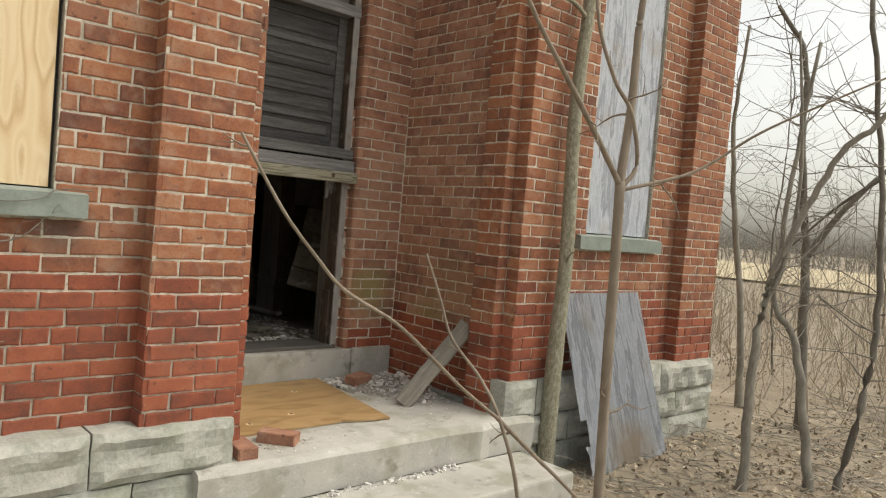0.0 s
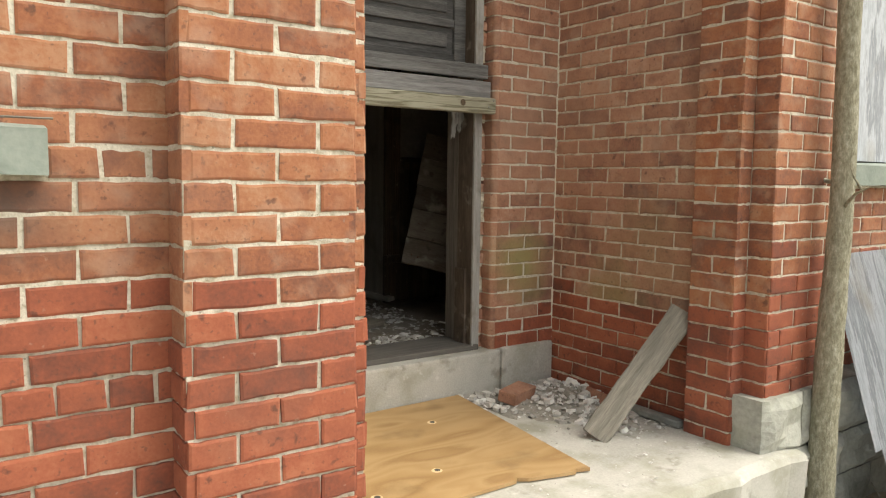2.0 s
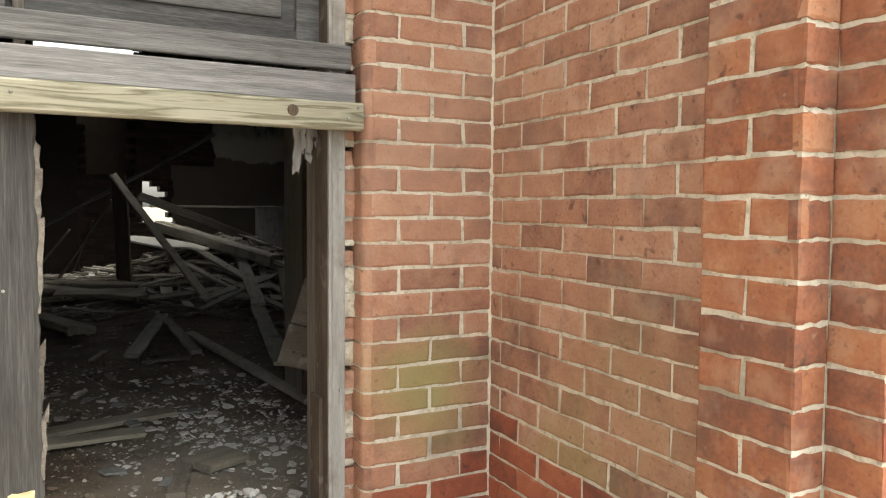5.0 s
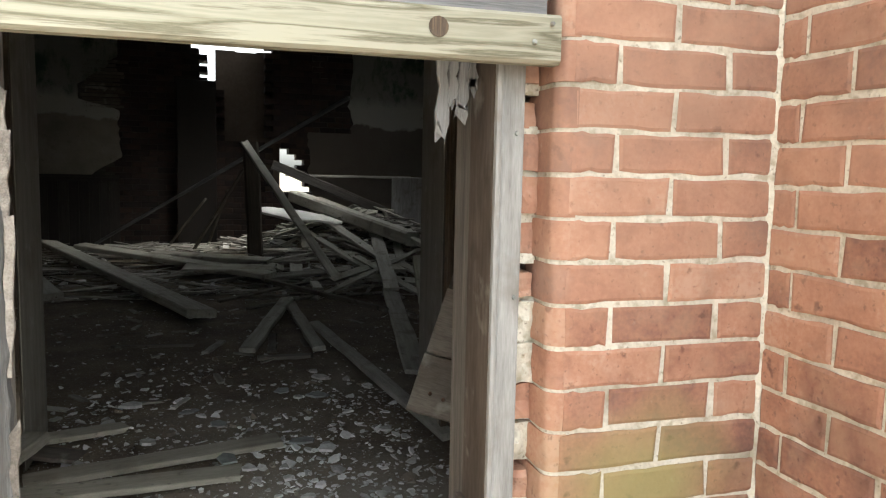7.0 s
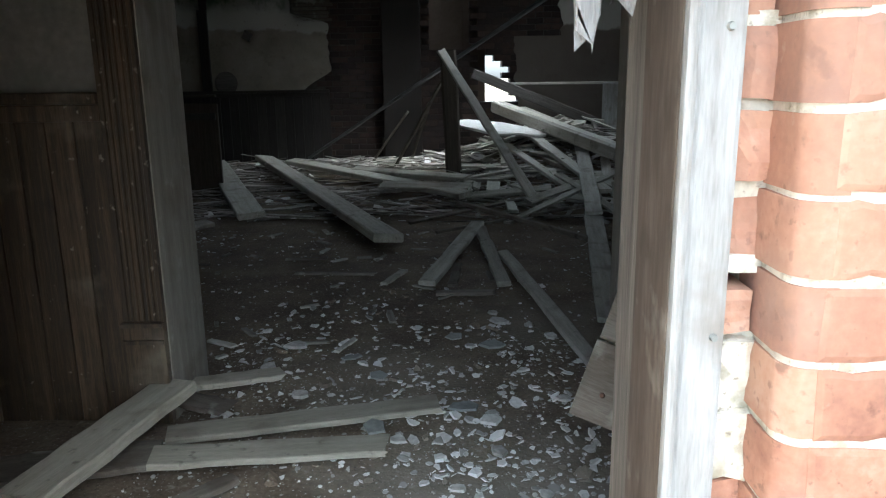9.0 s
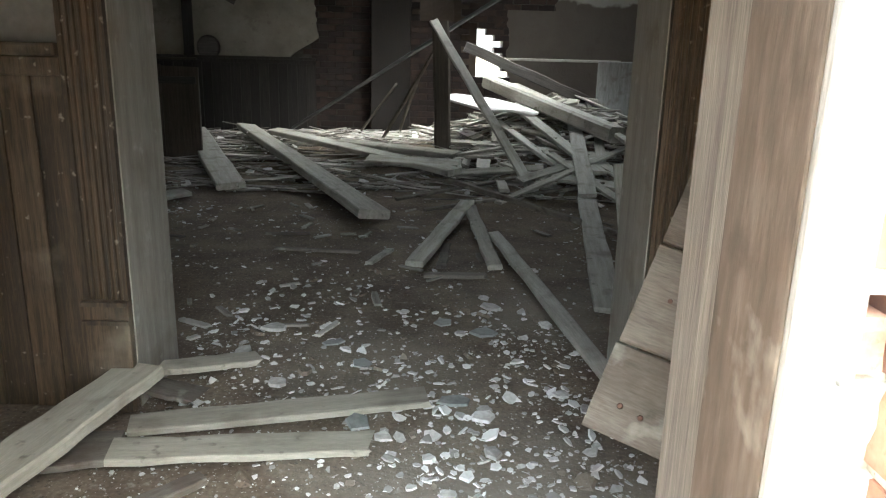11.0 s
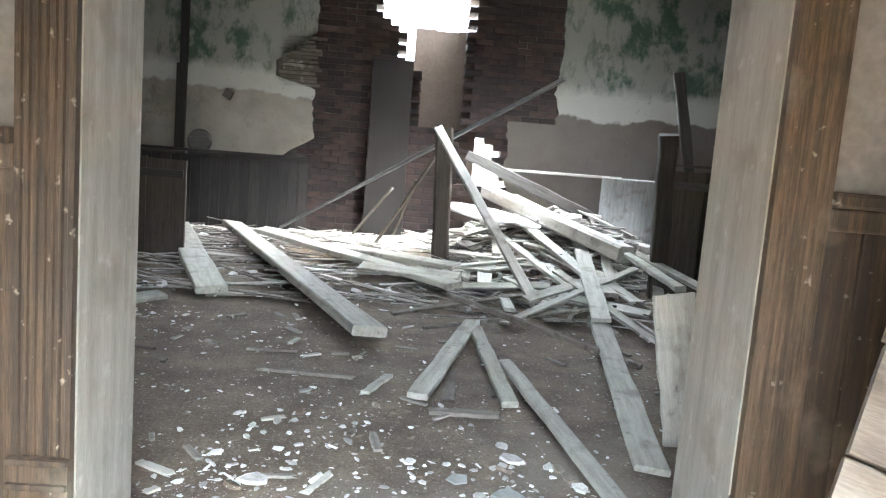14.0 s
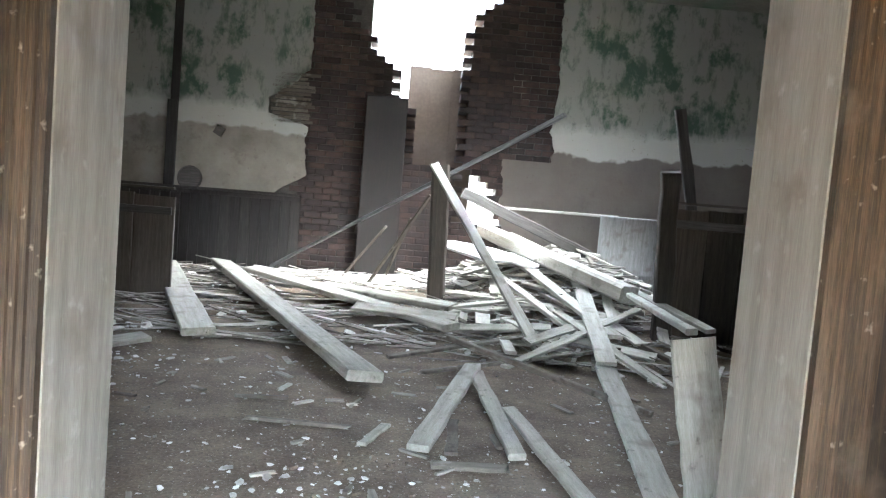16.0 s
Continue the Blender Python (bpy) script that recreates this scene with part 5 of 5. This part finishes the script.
board("slate_strip", (3.44, 4.1, PORCH + 0.02), (3.43, 3.50, PORCH + 0.02), 0.06, 0.03, M_slate, "dark slate strip lying along the wall", "strip")


def loose_brick(m, label):
    bm = bm_box(-0.10, 0.10, -0.048, 0.048, 0, 0.058, 0.005)
    for v in bm.verts:
        v.co += Vector((random.uniform(-0.004, 0.004), random.uniform(-0.004, 0.004), random.uniform(-0.003, 0.003)))
    ob = link("loose_brick", bm, M_brick)
    return at(tagged(ob, label, "brick", "loose bricks on the porch"), m)


loose_brick(pose(1.93, 3.30, PORCH, 0, 0, -48), "loose red brick with mortar on it lying on the porch")
loose_brick(pose(1.68, 3.22, PORCH, 0, 0, 85), "loose red brick beside the pier")
loose_brick(pose(3.06, 4.20, PORCH + 0.02, 8, 0, 20), "loose red brick on the rubble")
loose_brick(pose(3.40, 3.95, PORCH - 0.005, 25, 0, 80), "loose red brick leaning on the wall")

# grey board leaning on the stone base
bm = bmesh.new()
nx, nz = 14, 22
gr = []
rng = random.Random(4)
for j in range(nz + 1):
    row = []
    for i in range(nx + 1):
        u, v = i / nx, j / nz
        rag = 0.05 * rng.random() if j == 0 else 0
        if j < 6 and i == 0:
            u += 0.05 * rng.random()
        row.append(bm.verts.new((1.02 * u, 0.015 * math.sin(u * 3), 1.26 * v + rag)))
    gr.append(row)
for j in range(nz):
    for i in range(nx):
        if not (i == 0 and 4 <= j <= 6):
            bm.faces.new((gr[j][i], gr[j][i + 1], gr[j + 1][i + 1], gr[j + 1][i]))
bmesh.ops.solidify(bm, geom=list(bm.faces), thickness=0.012)
tagged(at(link("leaning_sheet", bm, M_plyg), pose(3.97, 2.80, -0.64, -17, 0, 3)), "delaminating grey plywood sheet leaning against the wall", "plywood sheet")


# ---- trees and brush ----
def tube(bm, pts, radii, sides=8):
    prev = None
    for k, (p, r) in enumerate(zip(pts, radii)):
        a = pts[max(k - 1, 0)]
        c = pts[min(k + 1, len(pts) - 1)]
        d = (Vector(c) - Vector(a)).normalized()
        x = d.orthogonal().normalized() if abs(d.z) > 0.99 else d.cross(Vector((0, 0, 1))).normalized()
        y = d.cross(x)
        ring = [bm.verts.new(Vector(p) + x * r * math.cos(s * math.tau / sides) + y * r * math.sin(s * math.tau / sides)) for s in range(sides)]
        if prev:
            for s in range(sides):
                bm.faces.new((prev[s], prev[(s + 1) % sides], ring[(s + 1) % sides], ring[s]))
        prev = ring
    bm.faces.new(prev)


def wander(rng, p, d, length, n, bend, lift=0.0):
    pts = [Vector(p)]
    d = Vector(d).normalized()
    for i in range(n):
        d = (d + Vector((rng.gauss(0, bend), rng.gauss(0, bend), rng.gauss(0, bend) + lift))).normalized()
        pts.append(pts[-1] + d * length / n)
    return pts


def spline(pts, n=5):
    """A smooth line through the points."""
    out = []
    P = [Vector(p) for p in pts]
    P = [P[0] * 2 - P[1]] + P + [P[-1] * 2 - P[-2]]
    for i in range(1, len(P) - 2):
        for k in range(n):
            t = k / n
            out.append(0.5 * (2 * P[i] + (P[i + 1] - P[i - 1]) * t + (2 * P[i - 1] - 5 * P[i] + 4 * P[i + 1] - P[i + 2]) * t * t + (3 * P[i] - P[i - 1] - 3 * P[i + 1] + P[i + 2]) * t ** 3))
    out.append(P[-2])
    return out


def twigs(rng, pts, count, length, r, bm, sub=2, start=0.3):
    for i in range(count):
        k = rng.randrange(int(len(pts) * start), len(pts) - 1)
        d = (pts[k + 1] - pts[k]).normalized()
        side = d.orthogonal()
        side.rotate(Matrix.Rotation(rng.uniform(0, math.tau), 3, d))
        dd = d * rng.uniform(0.2, 0.9) + side
        ln = length * rng.uniform(0.4, 1.1)
        tw = wander(rng, pts[k], dd, ln, 6, 0.16, 0.04)
        tube(bm, tw, [r * (1 - 0.75 * q / 6) for q in range(7)], 5)
        if sub:
            twigs(rng, tw, sub, length * 0.5, r * 0.5, bm, 0, 0.2)


def tree(name, trunk, r0, r1, limbs, material, label, seed, twig=0.5, ntwig=10, wobble=0.0):
    """trunk and limbs: lines of points; limbs: (points, r0, r1)."""
    rng = random.Random(seed)
    t = root(name, Matrix.Translation(trunk[0]), label, "tree")
    inv = Matrix.Translation(-Vector(trunk[0]))

    def tw(pts):
        return [inv @ Vector(p) for p in pts]
    bm = bmesh.new()
    s = spline(tw(trunk), 6)
    s = [p + Vector((rng.gauss(0, wobble), rng.gauss(0, wobble), 0)) if 0 < i < len(s) - 1 else p for i, p in enumerate(s)]
    n = len(s) - 1
    tube(bm, s, [(r0 + (r1 - r0) * i / n) * (1 + (0.35 if i == 0 else 0)) * rng.uniform(0.95, 1.05) for i in range(n + 1)], 12)
    part("trunk", bm, material, t, smooth=True)
    bt = bmesh.new()

    def grow(line, length, r, start):
        if ntwig > 7:
            twigs(rng, line, ntwig, length, r, bt, 2, start)
            return
        for k in range(ntwig):
            bk = bmesh.new()
            twigs(rng, line, 1, length, r, bk, 1, start)
            part("twig", bk, material, t, smooth=True)
    grow(s, twig, max(0.004, r1 * 0.35), 0.3)
    for pts, a, b in limbs:
        bm = bmesh.new()
        ls = spline(tw(pts), 6)
        n = len(ls) - 1
        tube(bm, ls, [(a + (b - a) * i / n) * rng.uniform(0.94, 1.06) for i in range(n + 1)], 8)
        part("limb", bm, material, t, smooth=True)
        grow(ls, twig * 0.8, max(0.0025, b * 0.5), 0.15)
    if ntwig > 7:
        tagged(part("crown", bt, material, t, "thin bare twigs", smooth=True), kind="stuff")
    else:
        bt.free()
    return t


tree("young_tree", [(3.815, 3.07, -0.66), (3.82, 3.07, -0.2), (3.83, 3.07, 0.27), (3.854, 3.07, 0.873), (3.82, 3.07, 1.77), (3.87, 3.07, 2.5), (3.9, 3.0, 4.2)], 0.062, 0.036,
     [([(3.845, 3.07, 2.40), (3.6, 3.02, 2.44), (3.2, 2.96, 2.36), (2.85, 2.9, 2.33)], 0.017, 0.006)], M_barkn, "young grey-barked tree close to the brick wall", 3, 0.5, 7)
tree("young_tree", [(1.37, 0.925, -0.66), (1.345, 0.915, -0.1), (1.322, 0.910, 0.434), (1.312, 0.910, 0.712), (1.306, 0.910, 0.950), (1.300, 0.910, 1.093)], 0.0125, 0.0105,
     [([(1.299, 0.910, 1.086), (1.194, 0.910, 1.186), (1.091, 0.910, 1.278), (0.973, 0.910, 1.387), (0.761, 0.894, 1.612)], 0.0065, 0.0035),
      ([(1.299, 0.910, 1.086), (1.316, 0.910, 1.263), (1.317, 0.910, 1.407), (1.324, 0.910, 1.480), (1.341, 0.894, 1.844)], 0.0095, 0.006),
      ([(1.300, 0.907, 1.079), (1.340, 0.900, 1.135), (1.294, 0.894, 1.236), (1.225, 0.894, 1.294), (1.152, 0.894, 1.414), (1.125, 0.894, 1.645)], 0.0055, 0.003),
      ([(1.307, 0.907, 1.076), (1.456, 0.828, 1.132), (1.556, 0.728, 1.232), (1.655, 0.530, 1.347)], 0.004, 0.002)], M_barkb, "slender brown forked tree beside the path", 4, 0.14, 2)
tree("woodland_tree", [(4.73, 2.16, -0.66), (4.72, 2.16, 0.02), (4.74, 2.13, 0.62), (4.76, 2.08, 0.88), (4.82, 1.95, 1.26), (4.9, 1.78, 1.66), (4.98, 1.6, 1.85), (5.1, 1.3, 2.6)], 0.032, 0.014,
     [([(4.74, 2.13, 0.62), (4.80, 2.05, 0.9), (4.85, 2.02, 1.5), (4.82, 2.1, 2.4)], 0.02, 0.008)], M_bark, "crooked grey tree at the edge of the wood", 5, 0.7, 20, 0.006)
tree("woodland_tree", [(5.18, 1.91, -0.66), (5.14, 1.99, 0.02), (5.11, 2.09, 0.42), (5.07, 2.2, 0.62), (5.1, 2.2, 1.3), (5.15, 2.1, 2.4)], 0.034, 0.012, [], M_bark, "thin crooked grey tree in the wood", 6, 0.7, 20, 0.006)
tree("woodland_tree", [(6.9, 2.66, -0.66), (6.88, 2.71, 0.2), (6.86, 2.76, 1.07), (6.82, 2.86, 1.98), (6.81, 2.9, 2.75), (6.71, 3.14, 3.22)], 0.048, 0.018,
     [([(6.86, 2.76, 0.9), (7.0, 2.5, 1.4), (7.2, 2.1, 1.9), (7.5, 1.6, 2.3)], 0.035, 0.006)], M_barkd, "dark bare tree in the wood", 7, 1.1, 24, 0.006)
tree("woodland_tree", [(5.37, 1.8, -0.66), (5.40, 1.7, 0.06), (5.41, 1.66, 0.6), (5.39, 1.73, 1.57), (5.34, 1.87, 2.7)], 0.026, 0.016,
     [([(5.39, 1.73, 1.5), (5.3, 1.95, 1.3), (5.2, 2.2, 1.0)], 0.014, 0.006)], M_barkd, "dark bare tree at the edge of the wood", 8, 0.9, 22, 0.006)
tree("woodland_tree", [(7.2, 3.38, -0.66), (7.18, 3.45, 0.29), (7.1, 3.6, 1.53), (7.08, 3.65, 2.3), (7.1, 3.6, 3.2)], 0.04, 0.014, [], M_bark, "thin grey tree beside the building", 9, 0.9, 20, 0.006)
# a sapling by the path
tree("sapling", [(2.9, 1.9, -0.64), (2.4, 1.65, -0.15), (1.97, 1.465, 0.122), (1.62, 1.336, 0.33), (1.315, 1.216, 0.51)], 0.0070, 0.0055,
     [([(1.315, 1.216, 0.51), (1.106, 1.129, 0.619), (0.946, 1.068, 0.715), (0.823, 1.028, 0.789), (0.689, 0.999, 0.851), (0.627, 0.997, 0.906), (0.559, 0.994, 0.977), (0.484, 0.993, 1.082)], 0.0045, 0.0025),
      ([(1.60, 1.33, -0.62), (1.45, 1.22, 0.0), (1.389, 1.194, 0.306), (1.33, 1.22, 0.50), (1.33, 1.30, 0.589), (1.285, 1.369, 0.681), (1.252, 1.389, 0.781), (1.217, 1.417, 0.894)], 0.006, 0.003)], M_barkb, "leafless brown sapling bending over the path", 10, 0.12, 1)

rng = random.Random(31)
for i in range(34):
    a = radians(rng.uniform(2, 44))
    d = rng.uniform(8.5, 26)
    x, y = d * math.cos(a), d * math.sin(a)
    if x < 6.6 and y > 2.4:
        x += 3
    if x < 6.3:
        continue
    h = rng.uniform(3, 7)
    pts = wander(rng, (x, y, -0.66), (rng.gauss(0, 0.15), rng.gauss(0, 0.15), 1), h, 6, 0.09, 0.05)
    limbs = []
    for k in range(3):
        p = pts[rng.randrange(1, 5)]
        limbs.append((wander(rng, p, (rng.gauss(0, 1), rng.gauss(0, 1), 0.7), h * 0.4, 6, 0.28, 0.06), 0.009, 0.003))
    tree("woodland_tree", pts, rng.uniform(0.012, 0.030), 0.005, limbs, rng.choice((M_bark, M_barkd)), "bare grey tree in the winter wood", 100 + i, 0.9, 12, 0.006)

# brush and far woods
bm = bmesh.new()
for i in range(900):
    a = radians(rng.uniform(-2, 46))
    d = rng.uniform(7.5, 24)
    x, y = d * math.cos(a), d * math.sin(a)
    if x < 6.4:
        continue
    n = rng.randrange(2, 5)
    for k in range(n):
        pts = wander(rng, (x + rng.gauss(0, 0.15), y + rng.gauss(0, 0.15), -0.66), (rng.gauss(0, 0.35), rng.gauss(0, 0.35), 1), rng.uniform(0.6, 2.2), 5, 0.16)
        tube(bm, pts, [0.0045 * (1 - 0.15 * q) for q in range(6)], 4)
tagged(link("undergrowth", bm, M_brush), "tangled leafless brush in the wood", "brush", kind="stuff")
bm = bmesh.new()
for i in range(1500):
    a = radians(rng.uniform(-25, 75))
    d = rng.uniform(75, 150)
    x, y = d * math.cos(a), d * math.sin(a)
    pts = wander(rng, (x, y, -0.7), (rng.gauss(0, 0.2), rng.gauss(0, 0.2), 1), rng.uniform(2.2, 5.0), 4, 0.12)
    tube(bm, pts, [0.07, 0.055, 0.04, 0.025, 0.01], 3)
    for k in range(4):
        q = wander(rng, pts[rng.randrange(1, 4)], (rng.gauss(0, 1), rng.gauss(0, 1), 0.8), 2.0, 3, 0.2)
        tube(bm, q, [0.035, 0.025, 0.018, 0.008], 3)
tagged(link("far_woods", bm, M_bark), "distant line of bare grey trees", "woods", kind="stuff")

bm = bmesh.new()
_rim = [(34 + 40 * k, 60 * j + 6 * noise.noise((k, j, 3))) for k, j in ((0, -0.4), (1, -0.6), (1, 1.2), (0, 0.62))]
bm.faces.new([bm.verts.new((x, y, -0.50)) for x, y in _rim])
tagged(link("ground_field", bm, M_straw), "pale straw-coloured field beyond the wood", "field", kind="structure")

# leaf litter
vv, ff = [], []
for i in range(26000):
    u = rng.random()
    if u < 0.68:
        x, y = rng.triangular(-2.5, 9, 5), rng.uniform(-2.0, 3.05)
        if x < 3.55 and y > 2.58:
            continue
    else:
        x, y = rng.uniform(6.1, 13), rng.uniform(-1, 9)
    s = 0.007 + 0.028 * rng.random() ** 2
    d = math.hypot(x - 5, y - 3)
    z = GROUND + 0.07 * noise.noise((x * 0.5, y * 0.5, 0)) * min(1, d / 3) + 0.02 * noise.noise((x * 2.3, y * 2.3, 4)) + rng.uniform(0.003, 0.02)
    m = pose(x, y, z, rng.gauss(0, 32), rng.gauss(0, 32), rng.uniform(0, 360))
    o = len(vv)
    vv += [tuple(m @ Vector(p)) for p in ((-s, 0, 0.25 * s), (-0.2 * s, -0.55 * s, 0), (s, 0, 0.3 * s), (-0.2 * s, 0.55 * s, 0.1 * s))]
    ff += [(o, o + 1, o + 2), (o, o + 2, o + 3)]
me = bpy.data.meshes.new("leaf_litter")
me.from_pydata(vv, [], ff)
me.materials.append(M_leaf)
tagged(new("leaf_litter", me), "dry brown fallen leaves on the ground", "leaves", kind="stuff")
bm = bmesh.new()
for i in range(900):
    x, y = rng.uniform(3.7, 9), rng.uniform(-0.5, 3.0)
    a = rng.uniform(0, 6.3)
    pts = wander(rng, (x, y, -0.60), (math.cos(a), math.sin(a), 0.06), rng.uniform(0.2, 0.8), 5, 0.16)
    pts = [Vector((p.x, p.y, max(-0.615, min(p.z, -0.5)))) for p in pts]
    tube(bm, pts, [rng.uniform(0.0015, 0.0035)] * 6, 4)
tagged(link("fallen_twigs", bm, M_bark), "fallen twigs among the leaves", "twigs", kind="stuff")

# dead vine on the wall
bm = bmesh.new()
for i in range(7):
    p = (-0.1 + 0.1 * i, 3.235, rng.uniform(0.35, 0.78))
    pts = wander(rng, p, (1, 0, rng.uniform(-0.5, 0.3)), rng.uniform(0.25, 0.6), 10, 0.2)
    pts = [Vector((q.x, 3.235 + rng.uniform(-0.012, 0.0), q.z)) for q in pts]
    tube(bm, pts, [0.004 * (1 - 0.07 * k) for k in range(11)], 4)
    twigs(rng, pts, 6, 0.16, 0.0016, bm, 2, 0.1)
tagged(link("dead_vine", bm, M_bark), "dry leafless vine clinging to the brick", "vine")
bm = bmesh.new()
pts = spline([(0.1, 3.20, 0.99), (0.4, 3.205, 0.945), (0.6, 3.208, 0.925), (0.74, 3.205, 0.945), (0.80, 3.21, 0.985), (0.93, 3.21, 0.99)], 5)
tube(bm, pts, [0.0025] * len(pts), 5)
tagged(link("wire", bm, M_barkd), "thin dark wire draped over the sill", "wire")

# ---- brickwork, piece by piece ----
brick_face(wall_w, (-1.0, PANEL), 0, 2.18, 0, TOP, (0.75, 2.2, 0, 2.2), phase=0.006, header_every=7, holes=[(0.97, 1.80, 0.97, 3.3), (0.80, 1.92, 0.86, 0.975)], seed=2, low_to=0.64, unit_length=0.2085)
brick_face(pier_w, (1.17, FACE), 0, 0.43, 0, TOP, (0, 1, 0, 2.4), phase=0.198, seed=3, low_to=0.62)
brick_face(pier_w, (1.60, 3.265), 0, 0.085, PORCH, TOP, (0, 1, -1, 2.4), seed=4, low_to=0.55)
brick_face(pier_w, (1.685, 3.265), 90, 0.215, PORCH, TOP, (0, 1, -1, 2.4), seed=5, low_to=0.55)
brick_face(pier_w, (1.60, FACE), 90, 0.105, 0, TOP, (0, 1, -1, 2.4), seed=5, low_to=0.55)
brick_face(pier_w, (1.17, PANEL), -90, 0.11, 0, TOP, (0, 1, 0, 2.4), seed=15, low_to=0.55)
brick_face(pier_e, (3.50, FACE), 0, 0.43, 0, TOP, (0, 1, 0, 2.6), phase=0.02, seed=6, low_to=0.55)
brick_face(pier_e, (3.415, 3.265), 0, 0.085, PORCH, TOP, (0, 1, -1, 2.4), seed=7, low_to=0.45)
brick_face(pier_e, (3.415, 3.48), -90, 0.215, PORCH, TOP, (0, 1, -1, 2.6), seed=8, low_to=0.45)
brick_face(pier_e, (3.50, 3.265), -90, 0.105, 0, TOP, (0, 1, -1, 2.4), seed=9, low_to=0.45)
brick_face(wall_side, (3.505, BACK), -90, 0.945, PORCH, TOP, (0, 1, -1, 2.7), phase=0.043, seed=10, low_to=0.30, upper=M_brick, unit_length=0.207, z_shift=-0.014)
brick_face(wall_back, (3.10, BACK), 0, 0.405, 0, TOP, (0, 1, 0, 2.7), phase=0.132, seed=11, low_to=0.18, upper=M_brick, unit_length=0.2155, z_shift=0.0)
brick_face(wall_back, (1.61, BACK), 0, 0.48, 0, TOP, (0, 1, 0, 2.0), seed=12, z_shift=0.0, upper=M_brick)
brick_face(wall_e, (3.93, PANEL), 0, 1.57, 0, TOP, (0, 2, 0, 2.0), header_every=7, holes=[(0.38, 1.19, 0.97, 3.3), (0.25, 1.31, 0.86, 0.975)], seed=13, low_to=0.5)
brick_face(corner_e, (5.50, FACE), 0, 0.55, 0, TOP, (0, 1, 0, 3), seed=14, low_to=0.4)
brick_face(corner_e, (5.50, PANEL), -90, 0.11, 0, TOP, (0, 1, 0, 2.4), seed=16, low_to=0.4)

# rounded bricks at the edge of the door reveal, and the rough infill between them and the frame
_arc = [(3.072, 4.545), (3.072, 4.455)] + [(3.10 - 0.028 * math.cos(a), 4.453 - 0.028 * math.sin(a)) for a in (0.2, 0.4, 0.6, 0.8, 1.0, 1.2, 1.4, 1.57)] + [(3.11, BACK), (3.11, 4.545)]
bm = bm_slab_outline([(3.078, 4.545), (3.0745, 4.453)] + [(3.10 - 0.0255 * math.cos(a), 4.453 - 0.0255 * math.sin(a)) for a in (0.2, 0.4, 0.6, 0.8, 1.0, 1.2, 1.4)] + [(3.10, BACK + 0.0025), (3.108, 4.545)], 0.0, TOP)
bmesh.ops.recalc_face_normals(bm, faces=bm.faces)
part("mortar_core", bm, M_mortar, wall_back, "sandy lime mortar")
_arc_meshes = []
for k in range(5):
    rng = random.Random(300 + k)
    bm = bm_slab_outline([(x + rng.uniform(-0.0012, 0.0012), y + rng.uniform(-0.0012, 0.0012)) for x, y in _arc], 0.003, COURSE - 0.0045)
    bmesh.ops.recalc_face_normals(bm, faces=bm.faces)
    me = bpy.data.meshes.new("brick")
    bm.to_mesh(me)
    bm.free()
    me.materials.append(M_brick)
    me.shade_smooth()
    me.set_sharp_from_angle(angle=radians(40))
    _arc_meshes.append(me)
rng = random.Random(17)
for c in range(int(TOP / COURSE)):
    ob = new("brick", _arc_meshes[rng.randrange(5)])
    ob.parent = wall_back
    ob.location = (rng.uniform(-0.001, 0.001), rng.uniform(-0.001, 0.001), c * COURSE + rng.uniform(-0.001, 0.001))


def rough_lump(x0, x1, y0, y1, z0, z1, seed, depth):
    """A chipped lump of brick or mortar wedged into the joint beside the door frame."""
    bm = bm_box(x0, x1, y0, y1, z0, z1)
    bmesh.ops.subdivide_edges(bm, edges=list(bm.edges), cuts=3, use_grid_fill=True)
    for v in bm.verts:
        p = v.co * 34
        v.co += Vector((0.4 * noise.noise((p.x, p.y, p.z + seed)), noise.noise((p.x, p.y + 9, p.z + seed)), 0.35 * noise.noise((p.x + 5, p.y, p.z + seed)))) * depth
    return bm


for c in range(24):
    z = c * COURSE
    if rng.random() < 0.72:
        cut = rng.choice((0.0, 0.0, 0.012, 0.02))
        part("brick_fragment", rough_lump(3.030, 3.076 - cut * 0.4, 4.492 + rng.uniform(0, 0.022), 4.60, z + 0.005, z + COURSE - 0.006 - cut, c, 0.010), M_brick, wall_back)
        part("mortar_lump", rough_lump(3.030, 3.078, 4.503 + rng.uniform(0, 0.012), 4.60, z - 0.008 - rng.uniform(0, 0.008), z + 0.007, c + 50, 0.008), M_mortar, wall_back)
    else:
        part("mortar_lump", rough_lump(3.030, 3.078, 4.494 + rng.uniform(0, 0.02), 4.60, z - 0.004, z + COURSE - 0.004, c + 90, 0.016), M_mortar, wall_back)
b = part("mortar_bead", bm_board(1.72, 0.014, 0.010, 401, 0.003, cuts=60), M_mortar, wall_back)
at(b, axis((3.502, BACK + 0.001, 0.02), (3.502, BACK + 0.001, 1.74), up=(-1, -1, 0)))
